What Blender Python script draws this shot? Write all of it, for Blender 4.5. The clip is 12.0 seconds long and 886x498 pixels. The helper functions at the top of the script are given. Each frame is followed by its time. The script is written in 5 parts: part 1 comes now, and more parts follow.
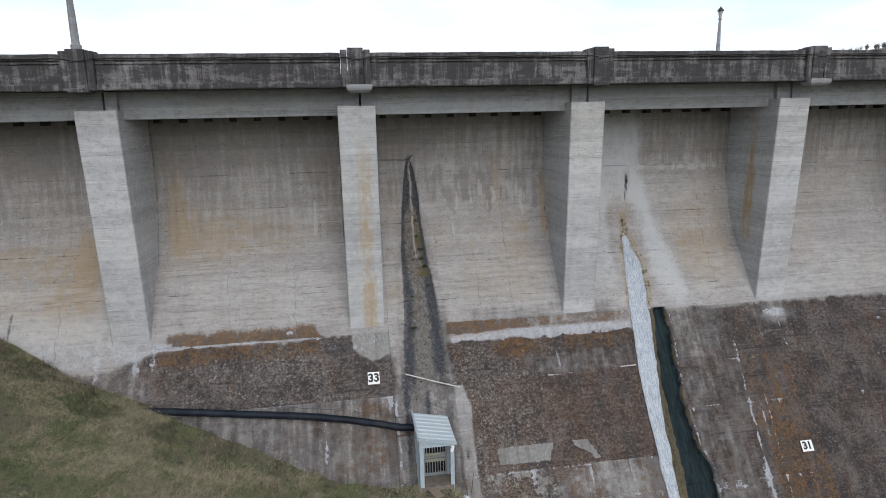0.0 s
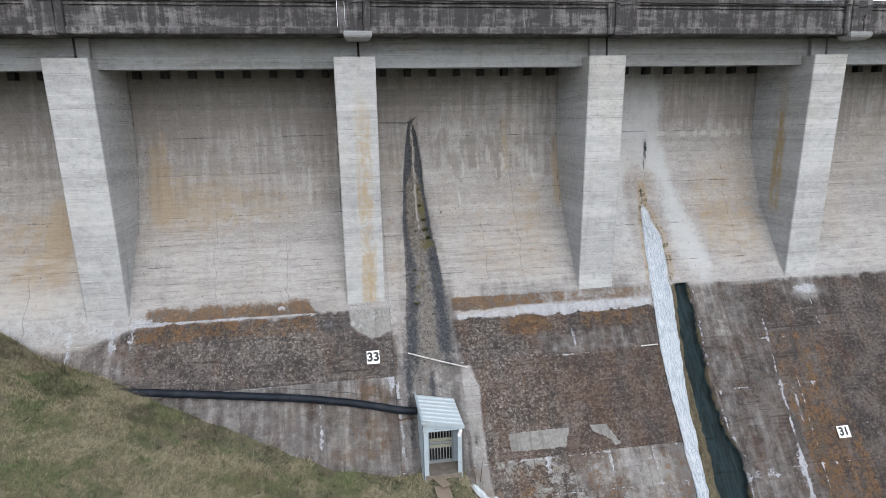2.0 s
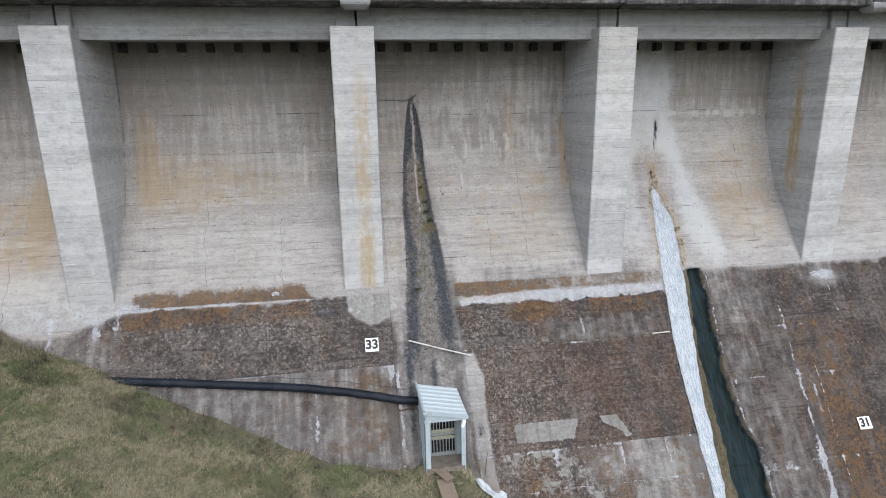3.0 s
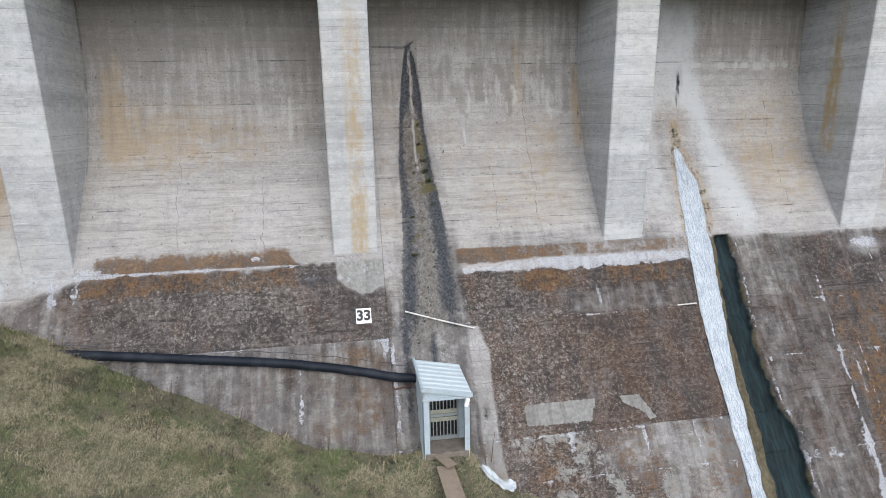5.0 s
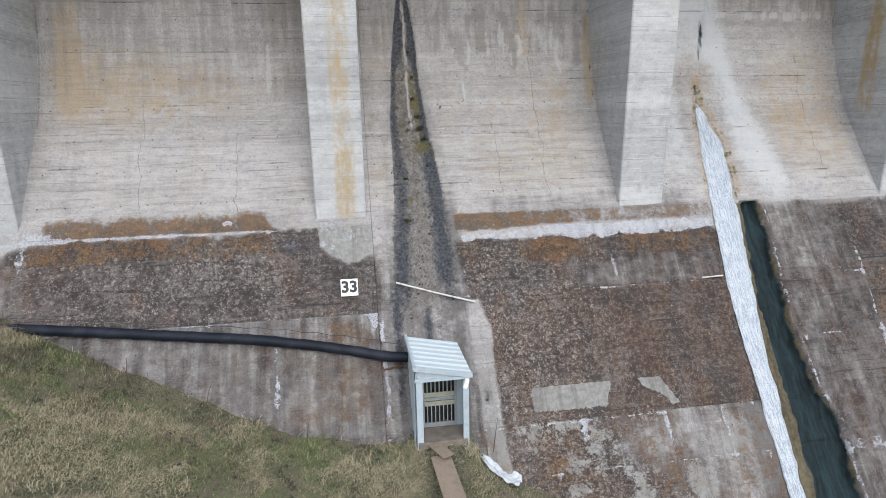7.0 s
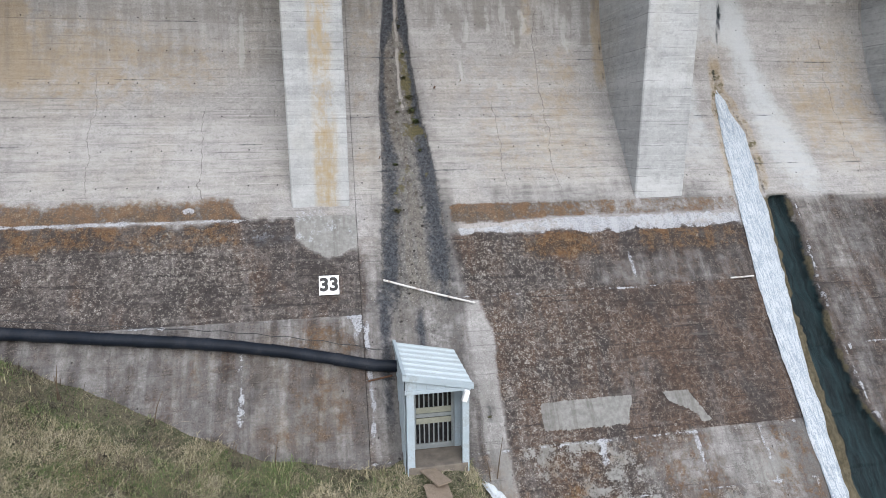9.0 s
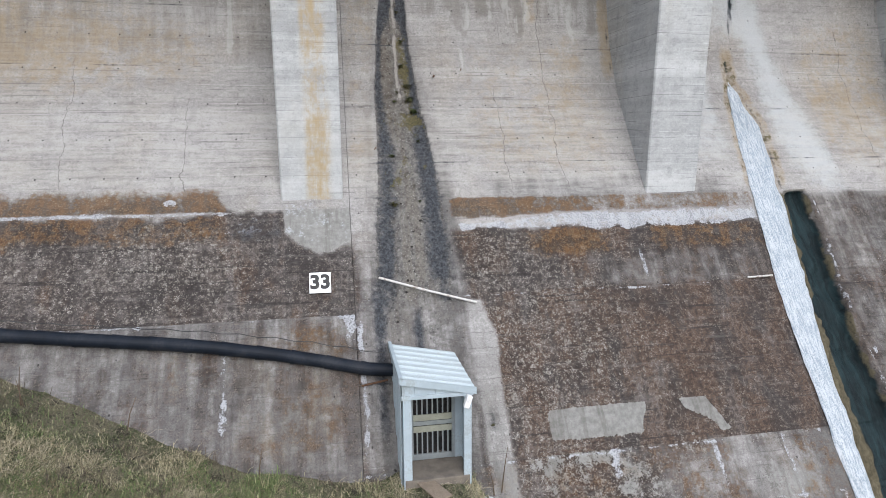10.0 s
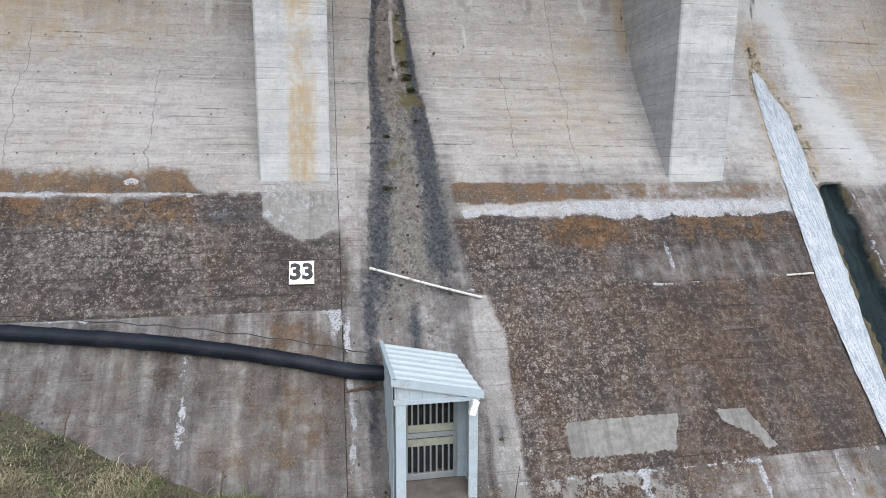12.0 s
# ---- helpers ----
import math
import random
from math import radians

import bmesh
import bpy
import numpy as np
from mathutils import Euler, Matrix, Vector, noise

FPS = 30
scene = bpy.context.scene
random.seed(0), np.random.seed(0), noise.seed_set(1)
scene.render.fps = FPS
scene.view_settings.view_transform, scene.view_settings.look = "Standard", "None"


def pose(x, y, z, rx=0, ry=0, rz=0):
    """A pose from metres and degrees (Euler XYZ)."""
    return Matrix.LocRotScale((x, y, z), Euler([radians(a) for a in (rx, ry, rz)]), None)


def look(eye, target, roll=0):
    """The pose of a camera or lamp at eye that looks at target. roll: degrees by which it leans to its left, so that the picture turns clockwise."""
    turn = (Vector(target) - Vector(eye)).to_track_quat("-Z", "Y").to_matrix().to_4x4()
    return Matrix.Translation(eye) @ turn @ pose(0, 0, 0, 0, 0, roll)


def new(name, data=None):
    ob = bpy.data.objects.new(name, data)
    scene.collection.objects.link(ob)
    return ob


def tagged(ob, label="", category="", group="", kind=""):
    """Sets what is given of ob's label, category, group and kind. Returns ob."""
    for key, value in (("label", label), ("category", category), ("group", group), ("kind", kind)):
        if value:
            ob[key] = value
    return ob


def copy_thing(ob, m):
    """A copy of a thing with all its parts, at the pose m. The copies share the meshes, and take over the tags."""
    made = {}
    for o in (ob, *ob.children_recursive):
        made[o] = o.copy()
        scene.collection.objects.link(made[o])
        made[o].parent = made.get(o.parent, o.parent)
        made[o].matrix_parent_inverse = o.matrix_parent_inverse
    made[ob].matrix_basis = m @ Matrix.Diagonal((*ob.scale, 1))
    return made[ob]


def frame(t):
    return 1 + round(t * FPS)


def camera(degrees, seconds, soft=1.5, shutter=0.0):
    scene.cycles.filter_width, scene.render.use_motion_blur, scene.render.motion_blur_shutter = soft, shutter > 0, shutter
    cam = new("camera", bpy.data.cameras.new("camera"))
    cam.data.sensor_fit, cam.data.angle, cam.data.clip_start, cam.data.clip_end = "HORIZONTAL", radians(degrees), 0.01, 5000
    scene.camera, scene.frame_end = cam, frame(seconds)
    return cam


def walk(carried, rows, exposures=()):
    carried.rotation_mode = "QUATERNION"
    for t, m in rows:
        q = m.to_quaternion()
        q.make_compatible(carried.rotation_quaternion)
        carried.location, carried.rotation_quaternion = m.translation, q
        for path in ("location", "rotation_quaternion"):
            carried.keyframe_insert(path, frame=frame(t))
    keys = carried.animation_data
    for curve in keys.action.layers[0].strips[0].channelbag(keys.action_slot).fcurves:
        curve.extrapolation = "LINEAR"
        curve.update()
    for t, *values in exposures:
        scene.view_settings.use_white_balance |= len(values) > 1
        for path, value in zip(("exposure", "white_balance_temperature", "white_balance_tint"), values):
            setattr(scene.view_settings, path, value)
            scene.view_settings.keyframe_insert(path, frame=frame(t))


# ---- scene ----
cam = camera(73.2, 12.0, soft=0.8)
U = 1.2  # metres to one unit of the plan (a bay between two piers is 7.6 units, 9.1 m)
PATH = [
    (0, (-0.292, -19.644, 11.76), (0.001, -17.71, 11.343), -1.3),
    (0.5, (-0.303, -19.295, 11.499), (-0.009, -17.362, 11.078), -1.3),
    (1, (-0.326, -18.921, 11.178), (-0.028, -16.989, 10.755), -1.3),
    (1.5, (-0.307, -18.566, 10.836), (-0.011, -16.634, 10.413), -1.3),
    (2, (-0.324, -18.183, 10.5), (-0.026, -16.251, 10.077), -1.2),
    (2.5, (-0.321, -17.791, 10.2), (-0.022, -15.861, 9.771), -1.2),
    (3, (-0.308, -17.393, 9.879), (-0.007, -15.463, 9.447), -1.2),
    (5, (-0.085, -15.746, 8.512), (0.215, -13.818, 8.071), -1.2),
    (5.5, (0.007, -15.348, 8.235), (0.306, -13.421, 7.788), -1.2),
    (6, (0.074, -14.945, 7.922), (0.375, -13.02, 7.473), -1.2),
    (6.5, (0.15, -14.576, 7.651), (0.452, -12.651, 7.198), -1.2),
    (7, (0.209, -14.195, 7.434), (0.511, -12.272, 6.973), -1.1),
    (9, (0.324, -12.564, 6.397), (0.668, -10.631, 6.016), -0.6),
    (9.5, (0.41, -12.21, 6.19), (0.752, -10.273, 5.826), -0.6),
    (10, (0.391, -11.838, 5.968), (0.748, -9.9, 5.622), -0.4),
    (10.5, (0.414, -11.481, 5.721), (0.777, -9.541, 5.399), -0.2),
    (11, (0.475, -11.137, 5.468), (0.839, -9.193, 5.174), -0.2),
    (11.5, (0.487, -10.831, 5.252), (0.858, -8.885, 4.981), -0.0),
    (12, (0.53, -10.556, 5.042), (0.907, -8.607, 4.794), 0.1),
]
walk(cam, [(t, look(Vector(eye) * U, Vector(target) * U, roll)) for t, eye, target, roll in PATH], [(0.0, 0.60), (0.5, 0.80), (1.5, 1.04), (3.0, 1.13), (5.0, 1.2), (7.0, 1.22), (9.0, 1.22), (12.0, 1.25)])

# ---- world and light: bright overcast day ----
world = bpy.data.worlds.new("overcast_sky")
scene.world = world
world.use_nodes = True
wt = world.node_tree
wt.nodes.clear()
SUN_EL, SUN_AZ = radians(32), radians(174)
w_out = wt.nodes.new("ShaderNodeOutputWorld")
w_mix = wt.nodes.new("ShaderNodeMixShader")
w_sky = wt.nodes.new("ShaderNodeTexSky")
w_sky.sky_type, w_sky.sun_disc, w_sky.sun_elevation, w_sky.sun_rotation = "NISHITA", False, SUN_EL, SUN_AZ
w_blue = wt.nodes.new("ShaderNodeBackground")
w_blue.inputs["Strength"].default_value = 0.13
w_cloud = wt.nodes.new("ShaderNodeBackground")
w_cloud.inputs["Color"].default_value = (0.855, 0.905, 1.0, 1)
w_cloud.inputs["Strength"].default_value = 0.80
w_co = wt.nodes.new("ShaderNodeTexCoord")
w_map = wt.nodes.new("ShaderNodeMapping")
w_map.inputs["Scale"].default_value = (2.0, 2.0, 9.0)
w_noise = wt.nodes.new("ShaderNodeTexNoise")
w_noise.inputs["Scale"].default_value = 2.2
w_noise.inputs["Detail"].default_value = 5
w_ramp = wt.nodes.new("ShaderNodeMapRange")
for k, v in (("From Min", 0.36), ("From Max", 0.58), ("To Min", 0.45), ("To Max", 1.0)):
    w_ramp.inputs[k].default_value = v
wt.links.new(w_co.outputs["Generated"], w_map.inputs["Vector"])
wt.links.new(w_map.outputs["Vector"], w_noise.inputs["Vector"])
wt.links.new(w_noise.outputs["Fac"], w_ramp.inputs["Value"])
wt.links.new(w_sky.outputs["Color"], w_blue.inputs["Color"])
wt.links.new(w_ramp.outputs["Result"], w_mix.inputs["Fac"])
wt.links.new(w_blue.outputs["Background"], w_mix.inputs[1])
wt.links.new(w_cloud.outputs["Background"], w_mix.inputs[2])
wt.links.new(w_mix.outputs["Shader"], w_out.inputs["Surface"])
sun = new("sun", bpy.data.lights.new("sun", "SUN"))
sun.data.energy, sun.data.angle, sun.data.color = 0.85, radians(50), (1.0, 0.975, 0.985)
sun.matrix_world = look((0, 0, 60), (-60 * math.sin(SUN_AZ) / math.tan(SUN_EL), -60 * math.cos(SUN_AZ) / math.tan(SUN_EL), 0))

# ---- materials ----
class Shade:
    """A node material with short-hand for its nodes."""

    def __init__(self, name, rough=0.9, metal=0.0, sloping=False):
        self.sloping = sloping  # streaks follow the fall of a sloping face
        self.m = bpy.data.materials.new(name)
        self.m.use_nodes = True
        self.t = self.m.node_tree
        self.b = self.t.nodes["Principled BSDF"]
        self.b.inputs["Roughness"].default_value = rough
        self.b.inputs["Metallic"].default_value = metal
        self.co = self.n("ShaderNodeNewGeometry").outputs["Position"]
        sep = self.n("ShaderNodeSeparateXYZ")
        self.t.links.new(self.co, sep.inputs[0])
        self.x, self.y, self.z = sep.outputs

    def n(self, kind):
        return self.t.nodes.new(kind)

    def put(self, socket, v):
        if isinstance(v, bpy.types.NodeSocket):
            self.t.links.new(v, socket)
        elif isinstance(v, (tuple, list)) and len(v) == 3 and socket.type == "RGBA":
            socket.default_value = (*v, 1)
        else:
            socket.default_value = v

    def math(self, op, a, b=0.0, clamp=False):
        q = self.n("ShaderNodeMath")
        q.operation, q.use_clamp = op, clamp
        self.put(q.inputs[0], a)
        self.put(q.inputs[1], b)
        return q.outputs[0]

    def add(self, a, b):
        return self.math("ADD", a, b)

    def mul(self, a, b):
        return self.math("MULTIPLY", a, b)

    def noise(self, scale, detail=4, stretch=(1, 1, 1), shift=(0, 0, 0), rough=0.55):
        mp = self.n("ShaderNodeMapping")
        if self.sloping and stretch[0] == stretch[1] > stretch[2]:
            stretch = (stretch[0], stretch[2] * 0.6, stretch[2])
        mp.inputs["Scale"].default_value = stretch
        mp.inputs["Location"].default_value = shift
        self.t.links.new(self.co, mp.inputs["Vector"])
        q = self.n("ShaderNodeTexNoise")
        q.inputs["Scale"].default_value, q.inputs["Detail"].default_value, q.inputs["Roughness"].default_value = scale, detail, rough
        self.t.links.new(mp.outputs["Vector"], q.inputs["Vector"])
        return q.outputs["Fac"]

    def cells(self, scale, stretch=(1, 1, 1), feature="F1", warp=0.0):
        mp = self.n("ShaderNodeMapping")
        mp.inputs["Scale"].default_value = stretch
        self.t.links.new(self.co, mp.inputs["Vector"])
        if warp:
            w = self.n("ShaderNodeTexNoise")
            w.inputs["Scale"].default_value, w.inputs["Detail"].default_value = scale * 1.7, 4
            self.t.links.new(self.co, w.inputs["Vector"])
            q = self.n("ShaderNodeVectorMath")
            q.operation = "MULTIPLY_ADD"
            q.inputs[1].default_value = (warp,) * 3
            self.t.links.new(w.outputs["Color"], q.inputs[0])
            self.t.links.new(self.co, q.inputs[2])
            self.t.links.new(q.outputs[0], mp.inputs["Vector"])
        q = self.n("ShaderNodeTexVoronoi")
        q.feature = feature
        q.inputs["Scale"].default_value = scale
        self.t.links.new(mp.outputs["Vector"], q.inputs["Vector"])
        return q.outputs["Distance"]

    def step(self, v, lo, hi, a=0.0, b=1.0):
        q = self.n("ShaderNodeMapRange")
        q.interpolation_type = "SMOOTHSTEP"
        for k, w in (("Value", v), ("From Min", lo), ("From Max", hi), ("To Min", a), ("To Max", b)):
            self.put(q.inputs[k], w)
        return q.outputs["Result"]

    def mix(self, f, a, b, blend="MIX"):
        q = self.n("ShaderNodeMix")
        q.data_type, q.blend_type = "RGBA", blend
        self.put(q.inputs["Factor"], f)
        self.put(q.inputs[6], a)
        self.put(q.inputs[7], b)
        return q.outputs[2]

    def mask(self, name):
        q = self.n("ShaderNodeAttribute")
        q.attribute_name = name
        s = self.n("ShaderNodeSeparateColor")
        self.t.links.new(q.outputs["Color"], s.inputs[0])
        return s.outputs

    def each(self):
        return self.n("ShaderNodeObjectInfo").outputs["Random"]

    def hashed(self, v):
        """A random value for each whole number."""
        q = self.n("ShaderNodeTexWhiteNoise")
        q.noise_dimensions = "1D"
        self.put(q.inputs["W"], self.math("FLOOR", v))
        return q.outputs["Value"]

    def island(self):
        return self.n("ShaderNodeNewGeometry").outputs["Random Per Island"]

    def done(self, colour, height=None, strength=0.4, distance=0.02, rough=None):
        self.put(self.b.inputs["Base Color"], colour)
        if rough is not None:
            self.put(self.b.inputs["Roughness"], rough)
        if height is not None:
            q = self.n("ShaderNodeBump")
            q.inputs["Strength"].default_value, q.inputs["Distance"].default_value = strength, distance
            self.t.links.new(height, q.inputs["Height"])
            self.t.links.new(q.outputs["Normal"], self.b.inputs["Normal"])
        return self.m


def concrete_base(s, light, mid, warm, boards=1.0, gritty=1.0):
    """Board-marked concrete: blotches, form-board courses, run-down streaks and pores."""
    def tone(c, k):
        return tuple(v * k for v in c)

    big = s.noise(0.35, 6, rough=0.6)
    c = s.mix(s.step(big, 0.4, 0.6), light, mid)
    c = s.mix(s.mul(s.step(s.noise(0.5, 5, (1, 1, 0.5), (31, 7, 3)), 0.47, 0.62), 0.6), c, warm)
    board = s.noise(1.0, 4, (0.10, 0.10, 5.2), (3, 3, 0), 0.6)
    c = s.mix(s.mul(s.step(board, 0.46, 0.68), 0.30 * boards), c, tone(light, 1.24))
    c = s.mix(s.mul(s.step(board, 0.5, 0.32), 0.30 * boards), c, tone(mid, 0.78))
    # each course of form boards took its own tone
    level = s.add(s.mul(s.z, 1 / 0.21), s.mul(s.noise(0.25, 2), 0.5))
    tint = s.hashed(level)
    c = s.mix(s.mul(s.step(tint, 0.55, 1.0), 0.22 * boards), c, tone(light, 1.22))
    c = s.mix(s.mul(s.step(tint, 0.45, 0.0), 0.22 * boards), c, tone(mid, 0.8))
    pour = s.noise(1.0, 4, (0.05, 0.05, 1.7), (13, 3, 40), 0.6)
    c = s.mix(s.mul(s.step(pour, 0.47, 0.64), 0.28 * boards), c, tone(light, 1.18))
    c = s.mix(s.mul(s.step(pour, 0.5, 0.34), 0.34 * boards), c, tone(mid, 0.82))
    line = s.noise(1.0, 3, (0.35, 0.35, 26), (9, 1, 5), 0.6)
    c = s.mix(s.mul(s.step(line, 0.645, 0.675), 0.62 * boards), c, tone(mid, 0.34))
    c = s.mix(s.mul(s.step(line, 0.355, 0.325), 0.5 * boards), c, tone(light, 1.5))
    # joints between form boards: thin broken lines along the wall
    joint = s.step(s.math("ABSOLUTE", s.add(s.math("FRACT", level), -0.5)), 0.455, 0.478)
    joint = s.mul(joint, s.step(s.noise(1.0, 4, (0.9, 0.9, 5), (71, 3, 3), 0.65), 0.47, 0.6))
    c = s.mix(s.mul(joint, 0.62 * boards), c, tone(mid, 0.34))
    run = s.noise(1.0, 5, (3.2, 3.2, 0.22), (17, 5, 1), 0.65)
    c = s.mix(s.mul(s.step(run, 0.52, 0.74), 0.32), c, tone(mid, 0.62))
    c = s.mix(s.mul(s.step(s.noise(1.0, 5, (4.1, 4.1, 0.3), (2, 45, 1), 0.65), 0.58, 0.78), 0.18), c, tone(light, 1.3))
    mottle = s.noise(3.4, 7, (1, 1, 1.6), (51, 2, 8), 0.72)
    c = s.mix(s.mul(s.step(mottle, 0.5, 0.36), 0.5), c, tone(mid, 0.68))
    c = s.mix(s.mul(s.step(mottle, 0.52, 0.66), 0.4), c, tone(light, 1.22))
    grain, fine = s.noise(16, 5, rough=0.7), s.noise(60, 3)
    c = s.mix(s.mul(s.step(grain, 0.47, 0.34), 0.55 * gritty), c, tone(mid, 0.58))
    c = s.mix(s.mul(s.step(grain, 0.54, 0.66), 0.45 * gritty), c, tone(light, 1.38))
    c = s.mix(s.mul(s.step(fine, 0.46, 0.34), 0.5 * gritty), c, tone(mid, 0.5))
    c = s.mix(s.mul(s.step(fine, 0.55, 0.66), 0.4 * gritty), c, tone(light, 1.4))
    scuff = s.mul(s.step(s.noise(1.0, 5, (11, 11, 2.2), (8, 4, 2), 0.75), 0.60, 0.66), s.step(big, 0.42, 0.58))
    c = s.mix(s.mul(scuff, 0.5 * gritty), c, tone(mid, 0.42))
    pores = s.mul(s.step(s.cells(9), 0.13, 0.07), s.step(big, 0.4, 0.6))
    c = s.mix(s.mul(pores, 0.6), c, tone(mid, 0.25))
    height = s.add(s.mul(board, 0.6), s.add(s.mul(grain, 0.5), s.add(s.mul(s.add(line, joint), -0.5), s.mul(fine, 0.3))))
    return c, height


def mat_face():
    s = Shade("weathered_dam_concrete", 0.92, sloping=True)
    s.b.inputs["Specular IOR Level"].default_value = 0.22
    c, h = concrete_base(s, (0.352, 0.338, 0.328), (0.283, 0.268, 0.257), (0.322, 0.283, 0.235))
    dark, rust, white = s.mask("stain")[:3]
    strip, damp, patch = s.mask("wear")[:3]
    ochre, drip, jade = s.mask("tint")[:3]
    black, moss, olive = s.mask("deep")[:3]
    grime, wash, pale = s.mask("wide")[:3]
    n1 = s.step(s.noise(2.6, 6, rough=0.65), 0.3, 0.7)
    n2 = s.step(s.noise(9, 5, shift=(4, 9, 2), rough=0.7), 0.3, 0.7)
    n3 = s.step(s.noise(30, 4, shift=(14, 9, 2), rough=0.7), 0.3, 0.7)
    nn = s.add(s.mul(n1, 0.5), s.add(s.mul(n2, 0.32), s.mul(n3, 0.18)))
    down = s.step(s.noise(1.0, 5, (4.2, 4.2, 0.45), (6, 3, 9), 0.65), 0.32, 0.68)
    along = s.step(s.noise(1.0, 5, (0.9, 0.9, 9), (6, 33, 9), 0.65), 0.32, 0.68)

    def grown(mask, spread=0.9, soft=0.14, base=nn):
        v = s.add(mask, s.mul(s.mul(s.add(base, -0.5), spread), s.step(mask, 0.03, 0.4)))
        return s.step(v, 0.5 - soft, 0.5 + soft)

    # pin holes left by form ties, in courses
    pu = s.mul(s.add(s.math("FRACT", s.mul(s.x, 1 / 0.70)), -0.5), 0.70)
    pv = s.mul(s.add(s.math("FRACT", s.mul(s.z, 1 / 0.86)), -0.5), 0.86)
    pin = s.math("SQRT", s.add(s.mul(pu, pu), s.mul(pv, pv)))
    pin = s.mul(s.step(pin, 0.024, 0.014), s.step(s.noise(3.1, 2), 0.42, 0.52))
    c = s.mix(s.mul(grown(ochre, 0.9, 0.4), 0.62), c, (0.31, 0.225, 0.125))
    c = s.mix(s.mul(grown(grime, 0.8, 0.5, down), 0.6), c, (0.165, 0.152, 0.138))
    c = s.mix(s.mul(grown(damp, 0.8, 0.5, s.add(s.mul(down, 0.38), s.mul(nn, 0.62))), 0.85), c, s.mix(n3, (0.085, 0.08, 0.078), (0.15, 0.143, 0.138)))
    c = s.mix(s.mul(grown(wash, 0.7, 0.45), 0.75), c, (0.47, 0.49, 0.50))
    c = s.mix(s.mul(grown(pale, 0.8, 0.5, along), 0.34), c, (0.52, 0.50, 0.46))
    wob = s.add(s.mul(s.add(s.noise(1.3, 4, shift=(9, 9, 9)), -0.5), 0.55), s.mul(s.add(s.noise(9, 3), -0.5), 0.05))
    for cx, z0, z1 in ((5.25, 4.9, 9.6), (4.05, 5.0, 7.4), (-4.6, 5.0, 7.9), (-2.4, 4.9, 7.2), (13.2, 5.2, 9.0), (-9.9, 4.0, 6.3), (4.75, 0.0, 1.4), (6.95, -0.6, 1.3), (5.7, -1.0, 1.1), (11.9, 0.5, 3.6)):
        f = s.mul(s.step(s.math("ABSOLUTE", s.add(s.add(s.x, wob), -cx * U)), 0.011, 0.004), s.mul(s.step(s.z, z0 * U, (z0 + 0.3) * U), s.step(s.z, z1 * U, (z1 - 0.4) * U)))
        c = s.mix(s.mul(f, 0.6), c, (0.07, 0.064, 0.058))
    c = s.mix(s.mul(pin, 0.85), c, (0.03, 0.028, 0.025))
    # lichen-grown lower face: brown-grey film with pale rosettes
    core, lich, umber = s.mask("core")[:3]
    film = s.mix(s.step(s.noise(0.9, 5, shift=(5, 1, 8)), 0.36, 0.64), (0.044, 0.036, 0.034), (0.105, 0.087, 0.078))
    film = s.mix(s.mul(s.step(s.add(s.noise(1.4, 5, (1, 1, 0.5), (1, 8, 3), 0.65), s.mul(s.add(umber, -0.3), 0.25)), 0.45, 0.60), 0.8), film, (0.092, 0.055, 0.036))
    film = s.mix(s.mul(s.step(s.noise(1.0, 6, (2.0, 2.0, 0.25), (7, 2, 3), 0.7), 0.48, 0.70), 0.6), film, (0.145, 0.131, 0.125))
    film = s.mix(s.mul(s.step(s.noise(1.0, 5, (5.6, 5.6, 0.5), (47, 2, 3), 0.7), 0.52, 0.74), 0.5), film, (0.03, 0.025, 0.024))
    film = s.mix(s.mul(s.step(s.noise(0.8, 6, (1, 1, 0.7), (27, 2, 3), 0.65), 0.46, 0.62), 0.65), film, (0.030, 0.025, 0.024))
    film = s.mix(s.mul(s.step(n2, 0.45, 0.1), 0.65), film, (0.020, 0.016, 0.015))
    film = s.mix(s.mul(s.step(s.mul(n3, s.step(n2, 0.3, 0.8)), 0.35, 0.8), 0.6), film, (0.20, 0.172, 0.148))
    film = s.mix(s.mul(s.step(n3, 0.45, 0.05), 0.7), film, (0.016, 0.013, 0.012))
    film = s.mix(s.mul(s.step(along, 0.7, 1.0), 0.22), film, (0.19, 0.175, 0.165))
    film = s.mix(s.mul(s.step(s.noise(1.0, 3, (0.4, 0.4, 20), (5, 1, 5)), 0.62, 0.66), 0.7), film, (0.020, 0.017, 0.016))
    big_ros, ros, ros2, ros3 = s.cells(4.6, warp=0.09), s.cells(8.5, warp=0.06), s.cells(17, (1, 1, 1.1), warp=0.03), s.cells(33)
    thick = s.mul(s.add(lich, -0.5), 0.30)
    where = s.step(s.add(s.noise(1.2, 6, shift=(61, 3, 3), rough=0.75), thick), 0.49, 0.57)
    where2 = s.step(s.add(s.noise(2.4, 6, shift=(3, 61, 9), rough=0.75), thick), 0.48, 0.60)
    crisp = s.mul(n3, 0.22)
    rings = s.mul(s.step(ros, 0.06, 0.24, 0.2, 1.0), s.mul(s.step(s.add(ros, crisp), 0.40, 0.32), s.mul(where, s.step(s.noise(5, 3, shift=(7, 7, 7)), 0.42, 0.52))))
    rings = s.math("MAXIMUM", rings, s.mul(s.step(big_ros, 0.05, 0.22, 0.15, 0.9), s.mul(s.step(s.add(big_ros, crisp), 0.33, 0.28), where)))
    small = s.mul(s.step(ros2, 0.04, 0.2, 0.4, 1.0), s.mul(s.step(s.add(ros2, crisp), 0.46, 0.39), where2))
